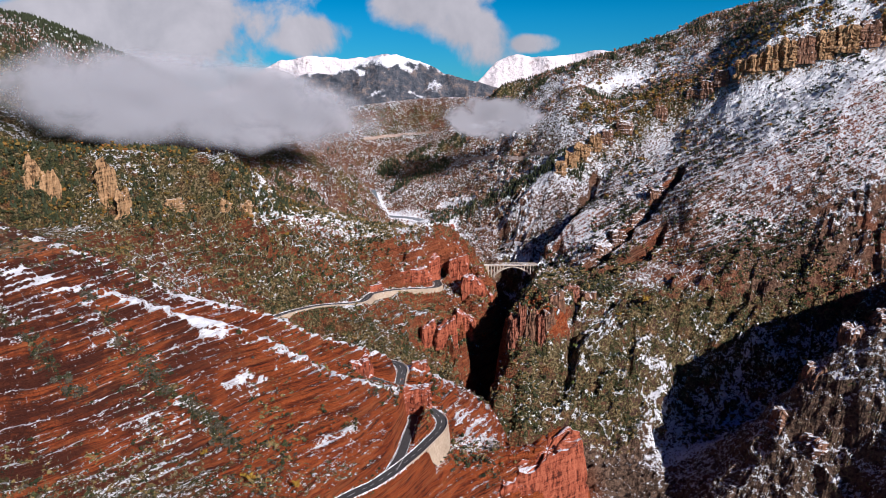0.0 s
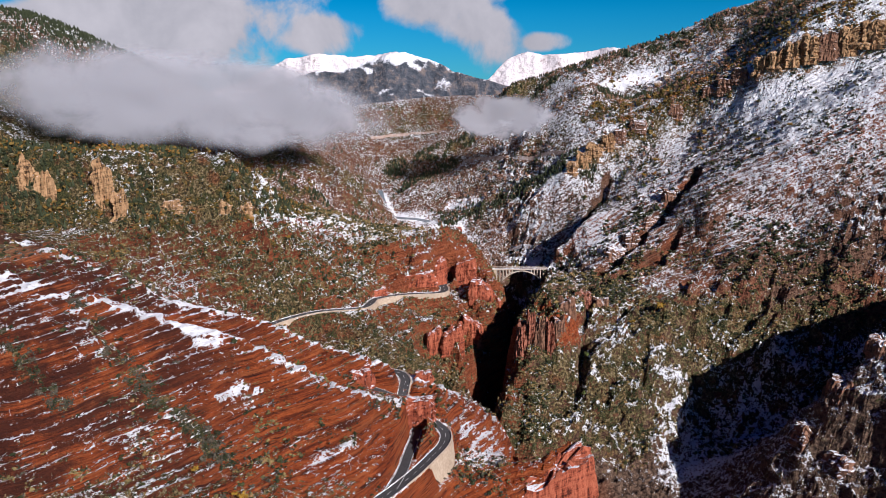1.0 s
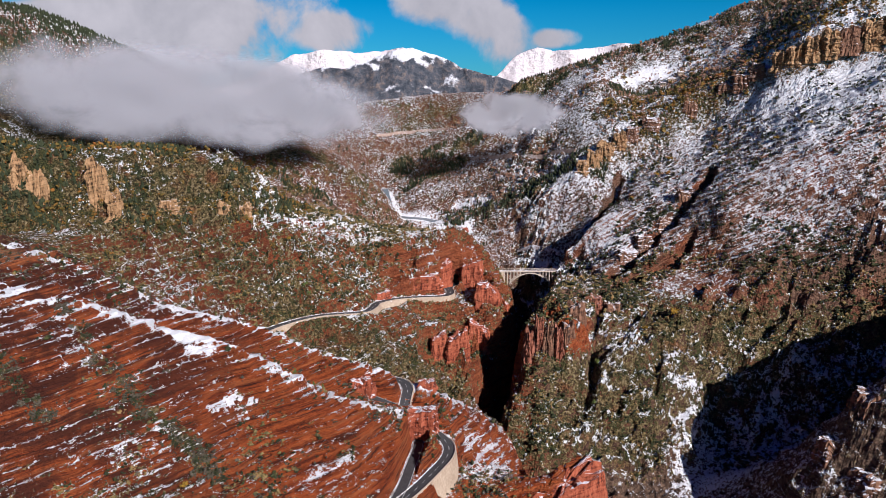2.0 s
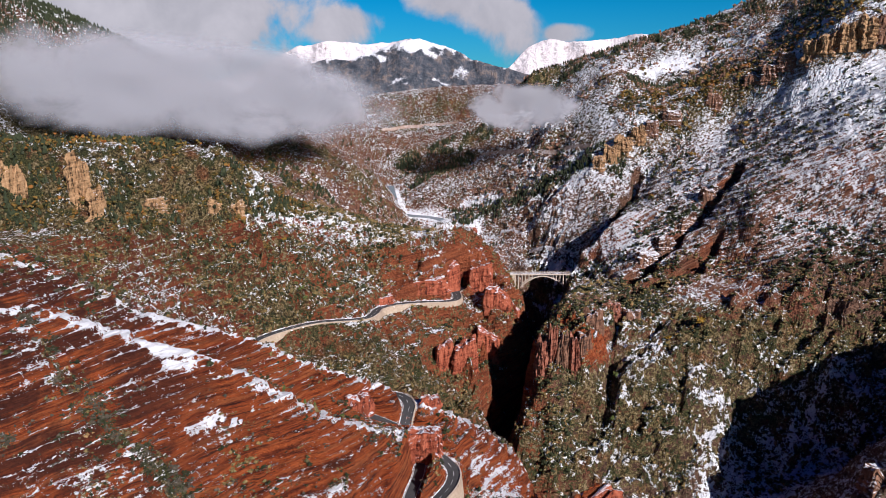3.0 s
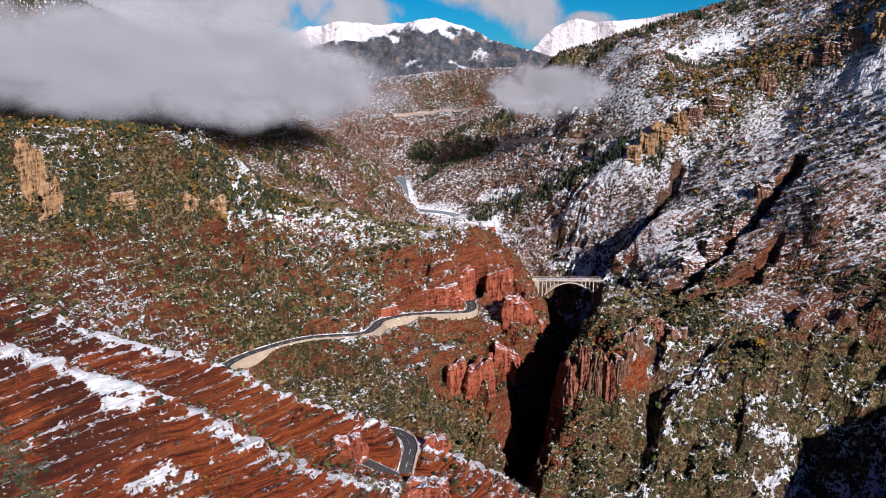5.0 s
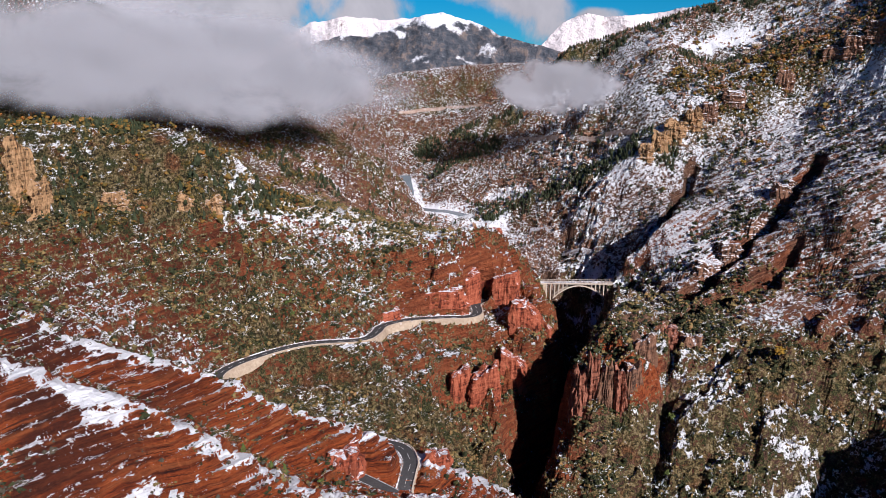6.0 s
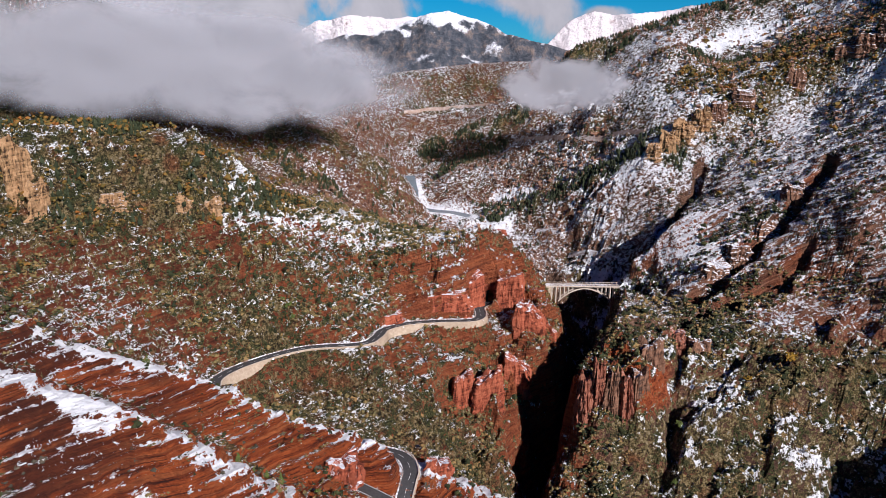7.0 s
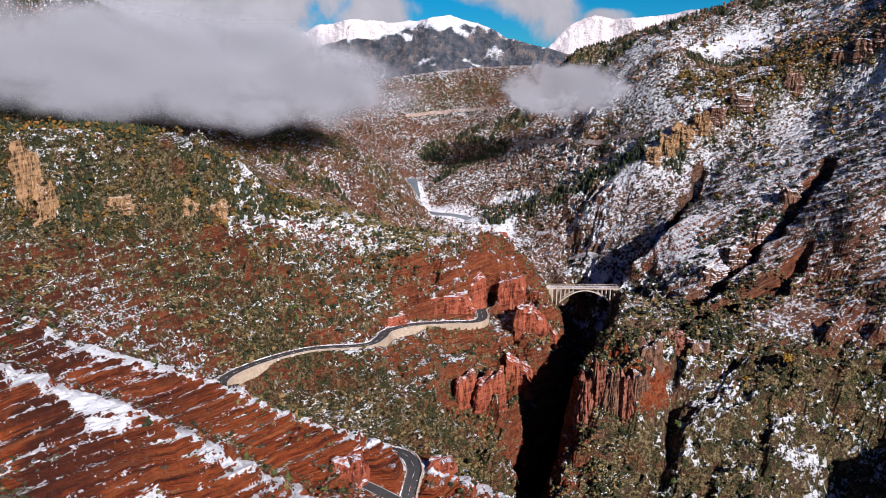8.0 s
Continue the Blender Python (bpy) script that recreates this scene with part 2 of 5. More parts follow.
# ---------------------------------------------------------------- the lie of the land
# Break lines of the terrain: crests, rims, feet of slopes and stream beds, as (x, y, z).
LAND = dict(
    gorge_floor=[(330, 120, -10), (260, 200, -8), (190, 270, -6), (140, 330, -6), (112, 382, -8), (80, 394, -4), (48, 396, 0), (26, 405, 0), (20, 422, 0), (24, 442, 2), (32, 464, 3), (45, 508, 8), (58, 540, 15), (60, 570, 28), (50, 588, 48), (36, 604, 72), (28, 625, 90), (26, 652, 103), (5, 680, 113), (-35, 698, 116), (-65, 706, 118), (-75, 737, 130), (-82, 770, 141)],
    gorge_rim_west=[(26, 389, 52), (14, 400, 47), (8, 425, 40), (11, 448, 40), (14, 464, 46), (10, 468, 62), (20, 487, 66), (38, 497, 72), (45, 516, 88), (40, 545, 88), (36, 575, 88)],
    gorge_rim_east=[(120, 408, 16), (80, 409, 26), (54, 406, 20), (38, 412, 30), (31, 420, 40), (34, 428, 46), (46, 432, 54), (42, 438, 52), (45, 448, 63), (46, 458, 84), (55, 470, 92), (62, 500, 90), (74, 530, 93), (80, 556, 96), (84, 585, 98)],
    crest_back=[(-420, 300, 232), (-300, 328, 192), (-225, 345, 167), (-168, 360, 139), (-154, 374, 124), (-124, 371, 119), (-105, 372, 115), (-87, 373, 107), (-73, 376, 99), (-48, 375, 93), (-36, 380, 87), (-16, 375, 79), (-5, 377, 75), (12, 385, 63), (24, 384, 55), (33, 379, 48)],
    gully_between=[(-168, 346, 132), (-145, 357, 115), (-120, 354, 107), (-95, 354, 98), (-70, 355, 88), (-48, 354, 80), (-34, 360, 76)],
    crest_front=[(-250, 300, 165), (-205, 312, 150), (-171, 327, 136), (-142, 340, 125), (-125, 337, 121), (-97, 334, 114), (-77, 332, 104), (-65, 333, 98), (-52, 334, 91), (-31, 340, 83), (-13, 350, 72), (-6, 347, 66)],
    face_upper=[(-180, 293, 128), (-161, 307, 121), (-148, 316, 111), (-127, 317, 105), (-112, 322, 101), (-102, 325, 96), (-88, 321, 89), (-64, 316, 81), (-45, 316, 80), (-30, 322, 74)],
    face_lower=[(-260, 270, 120), (-198, 288, 98), (-187, 262, 68), (-148, 265, 68), (-119, 272, 67), (-89, 272, 67), (-66, 270, 65), (-45, 290, 66)],
    road_foot=[(-110, 205, 60), (-75, 235, 60), (-41, 271, 60), (-17, 302, 60), (-7, 322, 60), (0, 338, 60)],
    below_road=[(-90, 195, 40), (-50, 240, 38), (-20, 280, 38), (-2, 305, 40), (12, 325, 44), (22, 345, 46), (34, 362, 44)],
    wall_foot=[(-14, 300, 45), (-3, 317, 45), (3.5, 328, 46), (6, 338, 47), (5.5, 348, 50)],
    block_top=[(16, 318, 42), (34, 326, 46), (52, 333, 55), (72, 340, 62)],
    block_foot=[(20, 300, 22), (42, 312, 14), (62, 322, 6), (84, 333, 2), (92, 345, 4), (70, 358, 18), (48, 356, 22)],
    side_valley=[(-150, 398, 106), (-125, 400, 95), (-100, 402, 84), (-70, 402, 74), (-40, 404, 66), (-12, 408, 54), (4, 412, 44)],
    slope_low=[(-112, 428, 89), (-102, 446, 87), (-83, 439, 78), (-57, 440, 77), (-30, 446, 72), (-18, 462, 62), (-6, 462, 58), (2, 470, 64)],
    slope_mid=[(-88, 450, 91), (-60, 459, 90), (-35, 467, 82), (-8, 476, 71), (16, 487, 72), (24, 497, 88), (30, 508, 92)],
    red_cliff_foot=[(-50, 486, 93), (-40, 496, 93), (-25, 503, 90), (-9, 504, 92), (-4, 518, 94), (-8, 528, 95)],
    slope_upper=[(-240, 405, 152), (-202, 410, 139), (-181, 412, 123), (-154, 418, 114), (-140, 436, 108), (-121, 454, 112), (-98, 463, 112), (-76, 474, 106), (-52, 500, 106), (-30, 512, 112), (-17, 520, 116), (-5, 538, 118), (8, 541, 112)],
    slope_top=[(-223, 425, 148), (-178, 437, 132), (-150, 455, 134), (-134, 467, 139), (-111, 478, 142), (-67, 505, 119), (-45, 520, 128), (-20, 532, 129), (5, 545, 125), (24, 540, 104)],
    road_edge=[(2, 497, 84), (5, 507, 87), (5, 518, 89), (10, 524, 90)],
    mid_crest=[(-135, 560, 146), (-114, 590, 142), (-75, 562, 138), (-41, 540, 134), (-10, 545, 132), (8, 546, 129), (22, 545, 116)],
    valley_hollow=[(-98, 628, 122), (-72, 650, 113), (-62, 678, 115), (-48, 640, 109), (-25, 662, 107)],
    behind_mid=[(-150, 620, 142), (-100, 612, 132), (-60, 590, 122), (-20, 580, 112), (20, 590, 95)],
    cliff_foot_west=[(-300, 424, 166), (-262, 438, 161), (-240, 444, 161), (-216, 444, 161), (-190, 456, 158), (-165, 464, 154), (-147, 470, 156), (-128, 482, 152)],
    cliff_top_west=[(-290, 442, 200), (-252, 458, 196), (-225, 460, 186), (-195, 470, 178), (-177, 478, 184), (-146, 488, 178), (-126, 500, 160)],
    hill_brow=[(-300, 466, 204), (-258, 468, 198), (-230, 472, 196), (-202, 480, 193), (-172, 486, 189), (-150, 492, 186), (-134, 497, 166)],
    hill_west=[(-420, 520, 172), (-330, 540, 170), (-280, 600, 174), (-249, 565, 172), (-190, 600, 172), (-171, 640, 168), (-144, 660, 176), (-107, 660, 174), (-85, 690, 160)],
    valley_west=[(-119, 604, 145), (-115, 670, 152), (-89, 699, 152), (-67, 700, 140), (-70, 718, 125)],
    hill_crest_west=[(-520, 620, 330), (-397, 640, 304), (-370, 645, 304), (-354, 650, 289), (-319, 660, 272), (-290, 670, 259), (-250, 690, 240), (-195, 715, 212), (-140, 725, 188), (-105, 735, 165)],
    cliff_low_east=[(74, 424, 38), (92, 432, 64), (87, 426, 60), (109, 420, 40), (126, 431, 66), (134, 426, 48), (150, 432, 44), (161, 436, 51), (178, 439, 66), (204, 434, 80)],
    shade_slope=[(133, 402, 14), (160, 424, 28), (204, 416, 32), (235, 400, 40), (260, 390, 55)],
    shelf_east=[(56, 462, 88), (70, 452, 92), (84, 466, 99), (93, 474, 98), (108, 456, 89), (120, 455, 84), (139, 452, 94), (159, 446, 78), (177, 457, 97), (197, 452, 93), (230, 452, 108)],
    slope_east_a=[(90, 500, 100), (108, 499, 104), (141, 497, 114), (170, 500, 117), (198, 472, 124), (234, 480, 132), (290, 470, 168)],
    slope_east_b=[(84, 575, 112), (104, 566, 134), (134, 527, 122), (160, 540, 142), (174, 560, 158), (191, 509, 160), (197, 501, 140), (227, 519, 181), (290, 503, 203), (330, 515, 232)],
    slope_east_c=[(55, 626, 98), (78, 614, 116), (110, 615, 141), (146, 630, 164), (190, 590, 176), (230, 570, 195), (270, 565, 224), (320, 540, 250)],
    cliff_band_foot=[(104, 636, 168), (134, 642, 182), (168, 645, 194), (206, 645, 203), (241, 640, 233), (268, 612, 252), (306, 600, 261), (339, 585, 272), (378, 570, 284)],
    cliff_band_top=[(108, 650, 180), (136, 652, 198), (170, 656, 210), (229, 658, 243), (263, 650, 263), (280, 624, 278), (300, 612, 286), (327, 606, 293), (354, 596, 299), (386, 578, 309), (440, 560, 325)],
    slope_far_east=[(0, 711, 126), (30, 715, 150), (51, 735, 180), (102, 703, 208), (133, 722, 247), (178, 718, 234), (212, 727, 250), (270, 700, 280)],
    skyline_east=[(70, 818, 250), (142, 818, 276), (226, 818, 300), (311, 808, 332), (383, 787, 342), (473, 766, 356), (645, 725, 397)],
    far_slope=[(-40, 740, 140), (-2, 760, 157), (-27, 800, 183), (30, 790, 205), (72, 805, 217)],
    middle_hill=[(-150, 870, 220), (-109, 870, 231), (-70, 880, 236), (-38, 885, 240), (10, 880, 242), (60, 850, 242)],
    hill_front=[(-100, 790, 165), (-74, 840, 195), (-50, 850, 205), (-10, 845, 212)],
    behind_ranges=[(-400, 960, 150), (-200, 950, 170), (0, 950, 170), (200, 950, 180), (420, 920, 220)],
    spur_east=[(186, 352, 66), (205, 350, 92), (237, 350, 117), (270, 345, 140), (310, 338, 160), (400, 320, 200), (520, 300, 240)],
    spur_east_foot=[(150, 350, 14), (167, 330, 20), (185, 348, 60), (206, 305, 42), (225, 270, 60)],
    bridge_end=[(80, 532, 88), (90, 540, 92), (96, 549, 96), (92, 558, 96)],
    shelf_bridge=[(46, 604, 90), (58, 614, 97), (74, 612, 105), (95, 600, 118)],
    # out of view, added so that its shadow falls on the spur and slope
    unseen_shade_ridge=[(296, 252, 150), (330, 275, 172), (430, 290, 225)],
    spur_back=[(190, 378, 50), (230, 385, 66), (280, 400, 95), (340, 420, 130), (450, 420, 180)],
    behind_camera=[(-500, 100, 160), (-300, 100, 110), (-150, 120, 70), (-40, 140, 40), (80, 140, 20), (200, 120, 15), (330, 60, 30), (500, 80, 120)],
    further_back=[(-700, -300, 200), (-300, -250, 120), (0, -200, 60), (300, -200, 60), (700, -250, 200)],
)


def densify(line, step=7.0):
    out = []
    for a, b in zip(line[:-1], line[1:]):
        n = max(1, int(math.dist(a[:2], b[:2]) / step))
        out += [tuple(a[k] + (b[k] - a[k]) * i / n for k in range(3)) for i in range(n)]
    return out + [line[-1]]


class Land:
    """A smooth surface through the break lines."""

    def __init__(self):
        pts = np.array([p for line in LAND.values() for p in densify(line)])
        self.xy, z = pts[:, :2], pts[:, 2]
        n = len(pts)
        d = np.hypot(*(self.xy[:, None] - self.xy[None]).transpose(2, 0, 1))
        a = np.zeros((n + 3, n + 3))
        a[:n, n:] = np.c_[np.ones(n), self.xy]
        a[n:, :n] = a[:n, n:].T
        a[:n, :n] = -d + 1.0 * np.eye(n)
        self.w = np.linalg.solve(a, np.r_[z, 0, 0, 0])
        self.n = n

    def at(self, x, y):
        x, y = np.asarray(x, float).ravel(), np.asarray(y, float).ravel()
        out = np.empty(len(x))
        for i in range(0, len(x), 4000):
            dx = x[i:i + 4000, None] - self.xy[:, 0]
            dy = y[i:i + 4000, None] - self.xy[:, 1]
            out[i:i + 4000] = -np.sqrt(dx * dx + dy * dy) @ self.w[:self.n]
        return out + self.w[self.n] + self.w[self.n + 1] * x + self.w[self.n + 2] * y


def lattice(ix, iy, seed):
    h = (ix * 374761393 + iy * 668265263 + seed * 974634721) & 0x7FFFFFFF
    h = ((h ^ (h >> 13)) * 1274126177) & 0x7FFFFFFF
    return ((h ^ (h >> 16)) & 0xFFFF) / 65535.0


def noise2(x, y, seed=0):
    ix, iy = np.floor(x).astype(np.int64), np.floor(y).astype(np.int64)
    u, v = x - ix, y - iy
    u, v = u * u * (3 - 2 * u), v * v * (3 - 2 * v)
    a, b = lattice(ix, iy, seed), lattice(ix + 1, iy, seed)
    c, d = lattice(ix, iy + 1, seed), lattice(ix + 1, iy + 1, seed)
    return a + (b - a) * u + (c - a) * v + (a - b - c + d) * u * v


def fbm(x, y, octaves=5, seed=0, gain=0.5, ridged=False):
    s, amp, tot = 0.0, 1.0, 0.0
    for o in range(octaves):
        n = noise2(x * 2 ** o + 17.3 * o, y * 2 ** o - 9.1 * o, seed + o)
        n = 1 - abs(2 * n - 1) if ridged else n
        s, tot, amp = s + amp * n, tot + amp, amp * gain
    return s / tot


def axis(lo, spans, hi, before=1.12, after=1.12):
    """Grid lines: even steps within the spans (from, to, step), growing steps on both sides."""
    core = np.concatenate([np.arange(a, b, d) for a, b, d in spans])
    left, right = [core[0]], [core[-1]]
    d = spans[0][2]
    while left[-1] > lo:
        d *= before
        left.append(left[-1] - d)
    d = spans[-1][2]
    while right[-1] < hi:
        d *= after if right[-1] < 900 else 1.12
        right.append(right[-1] + d)
    return np.concatenate([left[:0:-1], core, right[1:]])


def smooth(v, lo, hi):
    t = np.clip((v - lo) / (hi - lo), 0, 1)
    return t * t * (3 - 2 * t)


# centre lines of the road: the lower stretch climbs round two rock noses, the upper one follows the slope to the bridge
ROAD_MAIN = [(-110, 205, 60), (-75, 235, 60), (-41, 271, 60), (-30, 282, 60), (-17, 302, 60), (-7, 322, 60), (-1.5, 335, 60.4), (-1.5, 345, 61.4), (-8, 353, 63.5), (-17, 357, 67), (-24, 362, 71.5), (-24, 370, 75.5), (-24, 377, 77), (-29, 386, 77.5), (-42, 391, 77), (-70, 395, 78), (-96, 399, 83), (-110, 405, 90), (-115, 415, 92.6), (-106, 434, 93), (-87, 453, 93), (-61, 461.5, 93), (-55, 472, 93), (-53, 483, 93), (-42, 493.5, 93), (-25, 499, 93), (-9, 502, 93), (-4, 508, 93), (-4, 515, 93.4), (-5, 521, 93.8), (-2.5, 526, 94.2), (1, 531, 94.6), (6, 540, 95)]
ROAD_INNER = [(-24, 293, 60), (-20.5, 308, 60.2), (-18.5, 324, 60.6), (-16.5, 338, 61.2), (-16, 349, 61.6)]
ROAD_INNER_TOP = [(-27, 361, 73), (-33, 363, 74.5), (-41, 366, 76)]
ROAD_BRIDGE = [(8, 556.5, 98.3), (21, 557.5, 98.3), (79, 561.5, 98.3), (92, 562.5, 98.5)]
HALF = 2.7
RIVER_LINE = [(-22, 692, 115), (-35, 698, 116.5), (-65, 706, 119), (-74, 735, 130), (-80, 760, 138)]


# where snow lies in drifts on the near face: lines on the rock and half their width
DRIFTS = [
    ([(-165, 336, 134), (-150, 338, 128), (-141, 339, 125), (-128, 338, 120)], 4.2), ([(-127, 337, 120), (-115, 333, 116)], 4.5), ([(-108, 315, 92), (-102, 321, 93), (-95, 323, 93)], 2.6), ([(-104, 318, 91), (-99, 325, 96)], 2.4), ([(-95, 323, 93), (-90, 324, 93)], 1.6),
    ([(-91, 324, 93), (-82, 327, 97), (-73, 331, 100)], 1.5), ([(-84, 331, 106), (-79, 332, 104), (-70, 337, 97), (-59, 341, 90)], 3.0), ([(-154, 312, 118), (-148, 320, 119), (-141, 329, 120)], 1.4), ([(-140, 316, 108), (-135, 319, 110), (-130, 324, 113)], 1.3),
    ([(-123, 332, 113), (-110, 334, 114)], 1.6), ([(-101, 314, 86), (-92, 320, 87)], 1.1), ([(-60, 297, 70), (-50, 303, 73), (-42, 308, 75)], 2.4), ([(-163, 300, 120), (-159, 307, 121), (-155, 306, 115)], 3.0), ([(-137, 289, 87), (-130, 292, 88)], 2.2), ([(-125, 302, 90), (-119, 302, 88)], 2.4), ([(-172, 318, 136), (-166, 312, 128)], 3.0),
]
# gullies full of bushes on the near face
GULLIES = [[(-172, 322, 138), (-160, 313, 124), (-152, 311, 115), (-140, 307, 103), (-129, 306, 95), (-117, 302, 87), (-108, 298, 80), (-98, 292, 74)], [(-205, 302, 135), (-180, 291, 116), (-160, 284, 100)]]


# ravines cut into the eastern slope: line, depth, half width
RAVINES = [([(80, 580), (96, 568), (108, 575), (122, 598), (141, 628)], 6, 6), ([(112, 512), (126, 521), (137, 529), (151, 537), (169, 545), (183, 557), (197, 570)], 8, 7), ([(64, 474), (88, 481), (108, 493), (126, 499), (145, 505), (165, 512)], 6, 6), ([(86, 436), (89, 446), (92, 458), (95, 472)], 6, 5), ([(161, 428), (161, 438), (157, 448)], 4, 4), ([(123, 420), (124, 430), (127, 442)], 4, 4), ([(40, 612), (52, 600), (66, 592), (80, 580)], 5, 7)]


# lines on the plan and half widths
PINE_STANDS = [([(-170, 646), (-140, 636), (-114, 628)], 8), ([(-64, 792), (-20, 790), (12, 783)], 11), ([(-62, 742), (-40, 764), (4, 771)], 9), ([(-40, 690), (-10, 694), (26, 684)], 12), ([(45, 678), (90, 656), (122, 640)], 8), ([(70, 818), (140, 806), (218, 792), (297, 762), (345, 710)], 22), ([(150, 724), (190, 716), (230, 706)], 6), ([(290, 700), (335, 662), (385, 622), (420, 600)], 22)]
BRUSH_STANDS = [([(165, 662), (220, 664), (268, 660), (310, 628), (360, 606)], 17), ([(140, 690), (180, 690), (215, 684)], 12), ([(-175, 665), (-130, 700), (-95, 690)], 14)]
SNOWFIELDS = [([(-8, 716), (14, 704), (30, 694)], 5), ([(120, 752), (160, 746), (200, 744), (246, 736), (280, 676)], 8), ([(300, 560), (330, 550)], 12), ([(-134, 488), (-112, 512), (-84, 528), (-56, 534)], 16)]
RUSSET_SLOPES = [([(-175, 660), (-130, 690), (-85, 660)], 22), ([(-110, 856), (-60, 850), (0, 835)], 22)]


def stands(X, Y, groups, seed=181):
    """1 inside, 0 outside of strips along some lines, with a ragged edge."""
    out = np.zeros(X.shape)
    rag = (fbm(X / 16, Y / 16, 4, seed, 0.6) - 0.5) * 1.6
    rag2 = fbm(X / 11 + 40, Y / 11, 3, seed + 9, 0.6)
    for line, half in groups:
        pts = np.array(line, float)
        box = (X > pts[:, 0].min() - 2 * half) & (X < pts[:, 0].max() + 2 * half) & (Y > pts[:, 1].min() - 2 * half) & (Y < pts[:, 1].max() + 2 * half)
        if not box.any():
            continue
        x, y = X[box], Y[box]
        best = np.full(x.shape, 1e9)
        for a, b in zip(pts[:-1], pts[1:]):
            d = b - a
            u = np.clip(((x - a[0]) * d[0] + (y - a[1]) * d[1]) / (d @ d), 0, 1)
            best = np.minimum(best, np.hypot(x - a[0] - u * d[0], y - a[1] - u * d[1]))
        out[box] = np.maximum(out[box], (1 - smooth(best / half + rag[box], 0.65, 1.15)) * smooth(rag2[box], 0.36, 0.52))
    return out


def along(X, Y, Z, lines):
    """Distance in space from the nearest of some lines."""
    best = np.full(X.shape, 1e9)
    box = (X > -280) & (X < 60) & (Y > 250) & (Y < 400)
    x, y, z, b = X[box], Y[box], Z[box], best[box]
    for line in lines:
        for q in densify(line, 1.5):
            b = np.minimum(b, np.sqrt((x - q[0]) ** 2 + (y - q[1]) ** 2 + (z - q[2]) ** 2))
    best[box] = b
    return best


def spline(line, step=1.5):
    """Points along a smooth curve through the line."""
    p = [Vector(q) for q in line]
    p = [p[0] * 2 - p[1], *p, p[-1] * 2 - p[-2]]
    out = []
    for i in range(1, len(p) - 2):
        n = max(2, int((p[i + 1] - p[i]).length / step))
        for k in range(n):
            t = k / n
            out.append(0.5 * (2 * p[i] + (p[i + 1] - p[i - 1]) * t + (2 * p[i - 1] - 5 * p[i] + 4 * p[i + 1] - p[i + 2]) * t * t + (3 * p[i] - p[i - 1] - 3 * p[i + 1] + p[i + 2]) * t ** 3))
    return out + [p[-2]]


MAIN, INNER, INNER_TOP, BRIDGE_LINE = (spline(q) for q in (ROAD_MAIN, ROAD_INNER, ROAD_INNER_TOP, ROAD_BRIDGE))


def carve(X, Y, Z, line, half, shoulder=3.5):
    """Level the ground along a road."""
    pts = np.array([tuple(q) for q in line])
    box = (X > pts[:, 0].min() - 15) & (X < pts[:, 0].max() + 15) & (Y > pts[:, 1].min() - 15) & (Y < pts[:, 1].max() + 15)
    ii = np.argwhere(box)
    best, height = np.full(len(ii), 1e9), np.zeros(len(ii))
    x, y = X[box], Y[box]
    for i in range(0, len(pts)):
        d = np.hypot(x - pts[i, 0], y - pts[i, 1])
        m = d < best
        best[m], height[m] = d[m], pts[i, 2]
    f = 1 - smooth(best, half, half + shoulder)
    z = Z[box]
    Z[box] = z + (height - 0.25 - z) * f
    return Z


def drop_beside(X, Y, Z, line, depth):
    """Lower the ground on the outer side of a walled stretch of road."""
    p = np.array([tuple(q) for q in line])
    d = np.gradient(p[:, :2], axis=0)
    d /= np.linalg.norm(d, axis=1)[:, None]
    box = (X > p[:, 0].min() - 14) & (X < p[:, 0].max() + 14) & (Y > p[:, 1].min() - 14) & (Y < p[:, 1].max() + 14)
    x, y, z = X[box], Y[box], Z[box]
    far = np.hypot(x[:, None] - p[:, 0], y[:, None] - p[:, 1])
    i = far.argmin(1)
    off = (x - p[i, 0]) * d[i, 1] - (y - p[i, 1]) * d[i, 0]
    ends = smooth(np.minimum(i, len(p) - 1 - i) / len(p), 0, 0.2)
    f = (off > HALF + 0.7) * (far.min(1) < off + 0.6) * (1 - smooth(off, 5.5, 13)) * ends
    Z[box] = np.minimum(z, z + (p[i, 2] - depth - z) * f)
    return Z


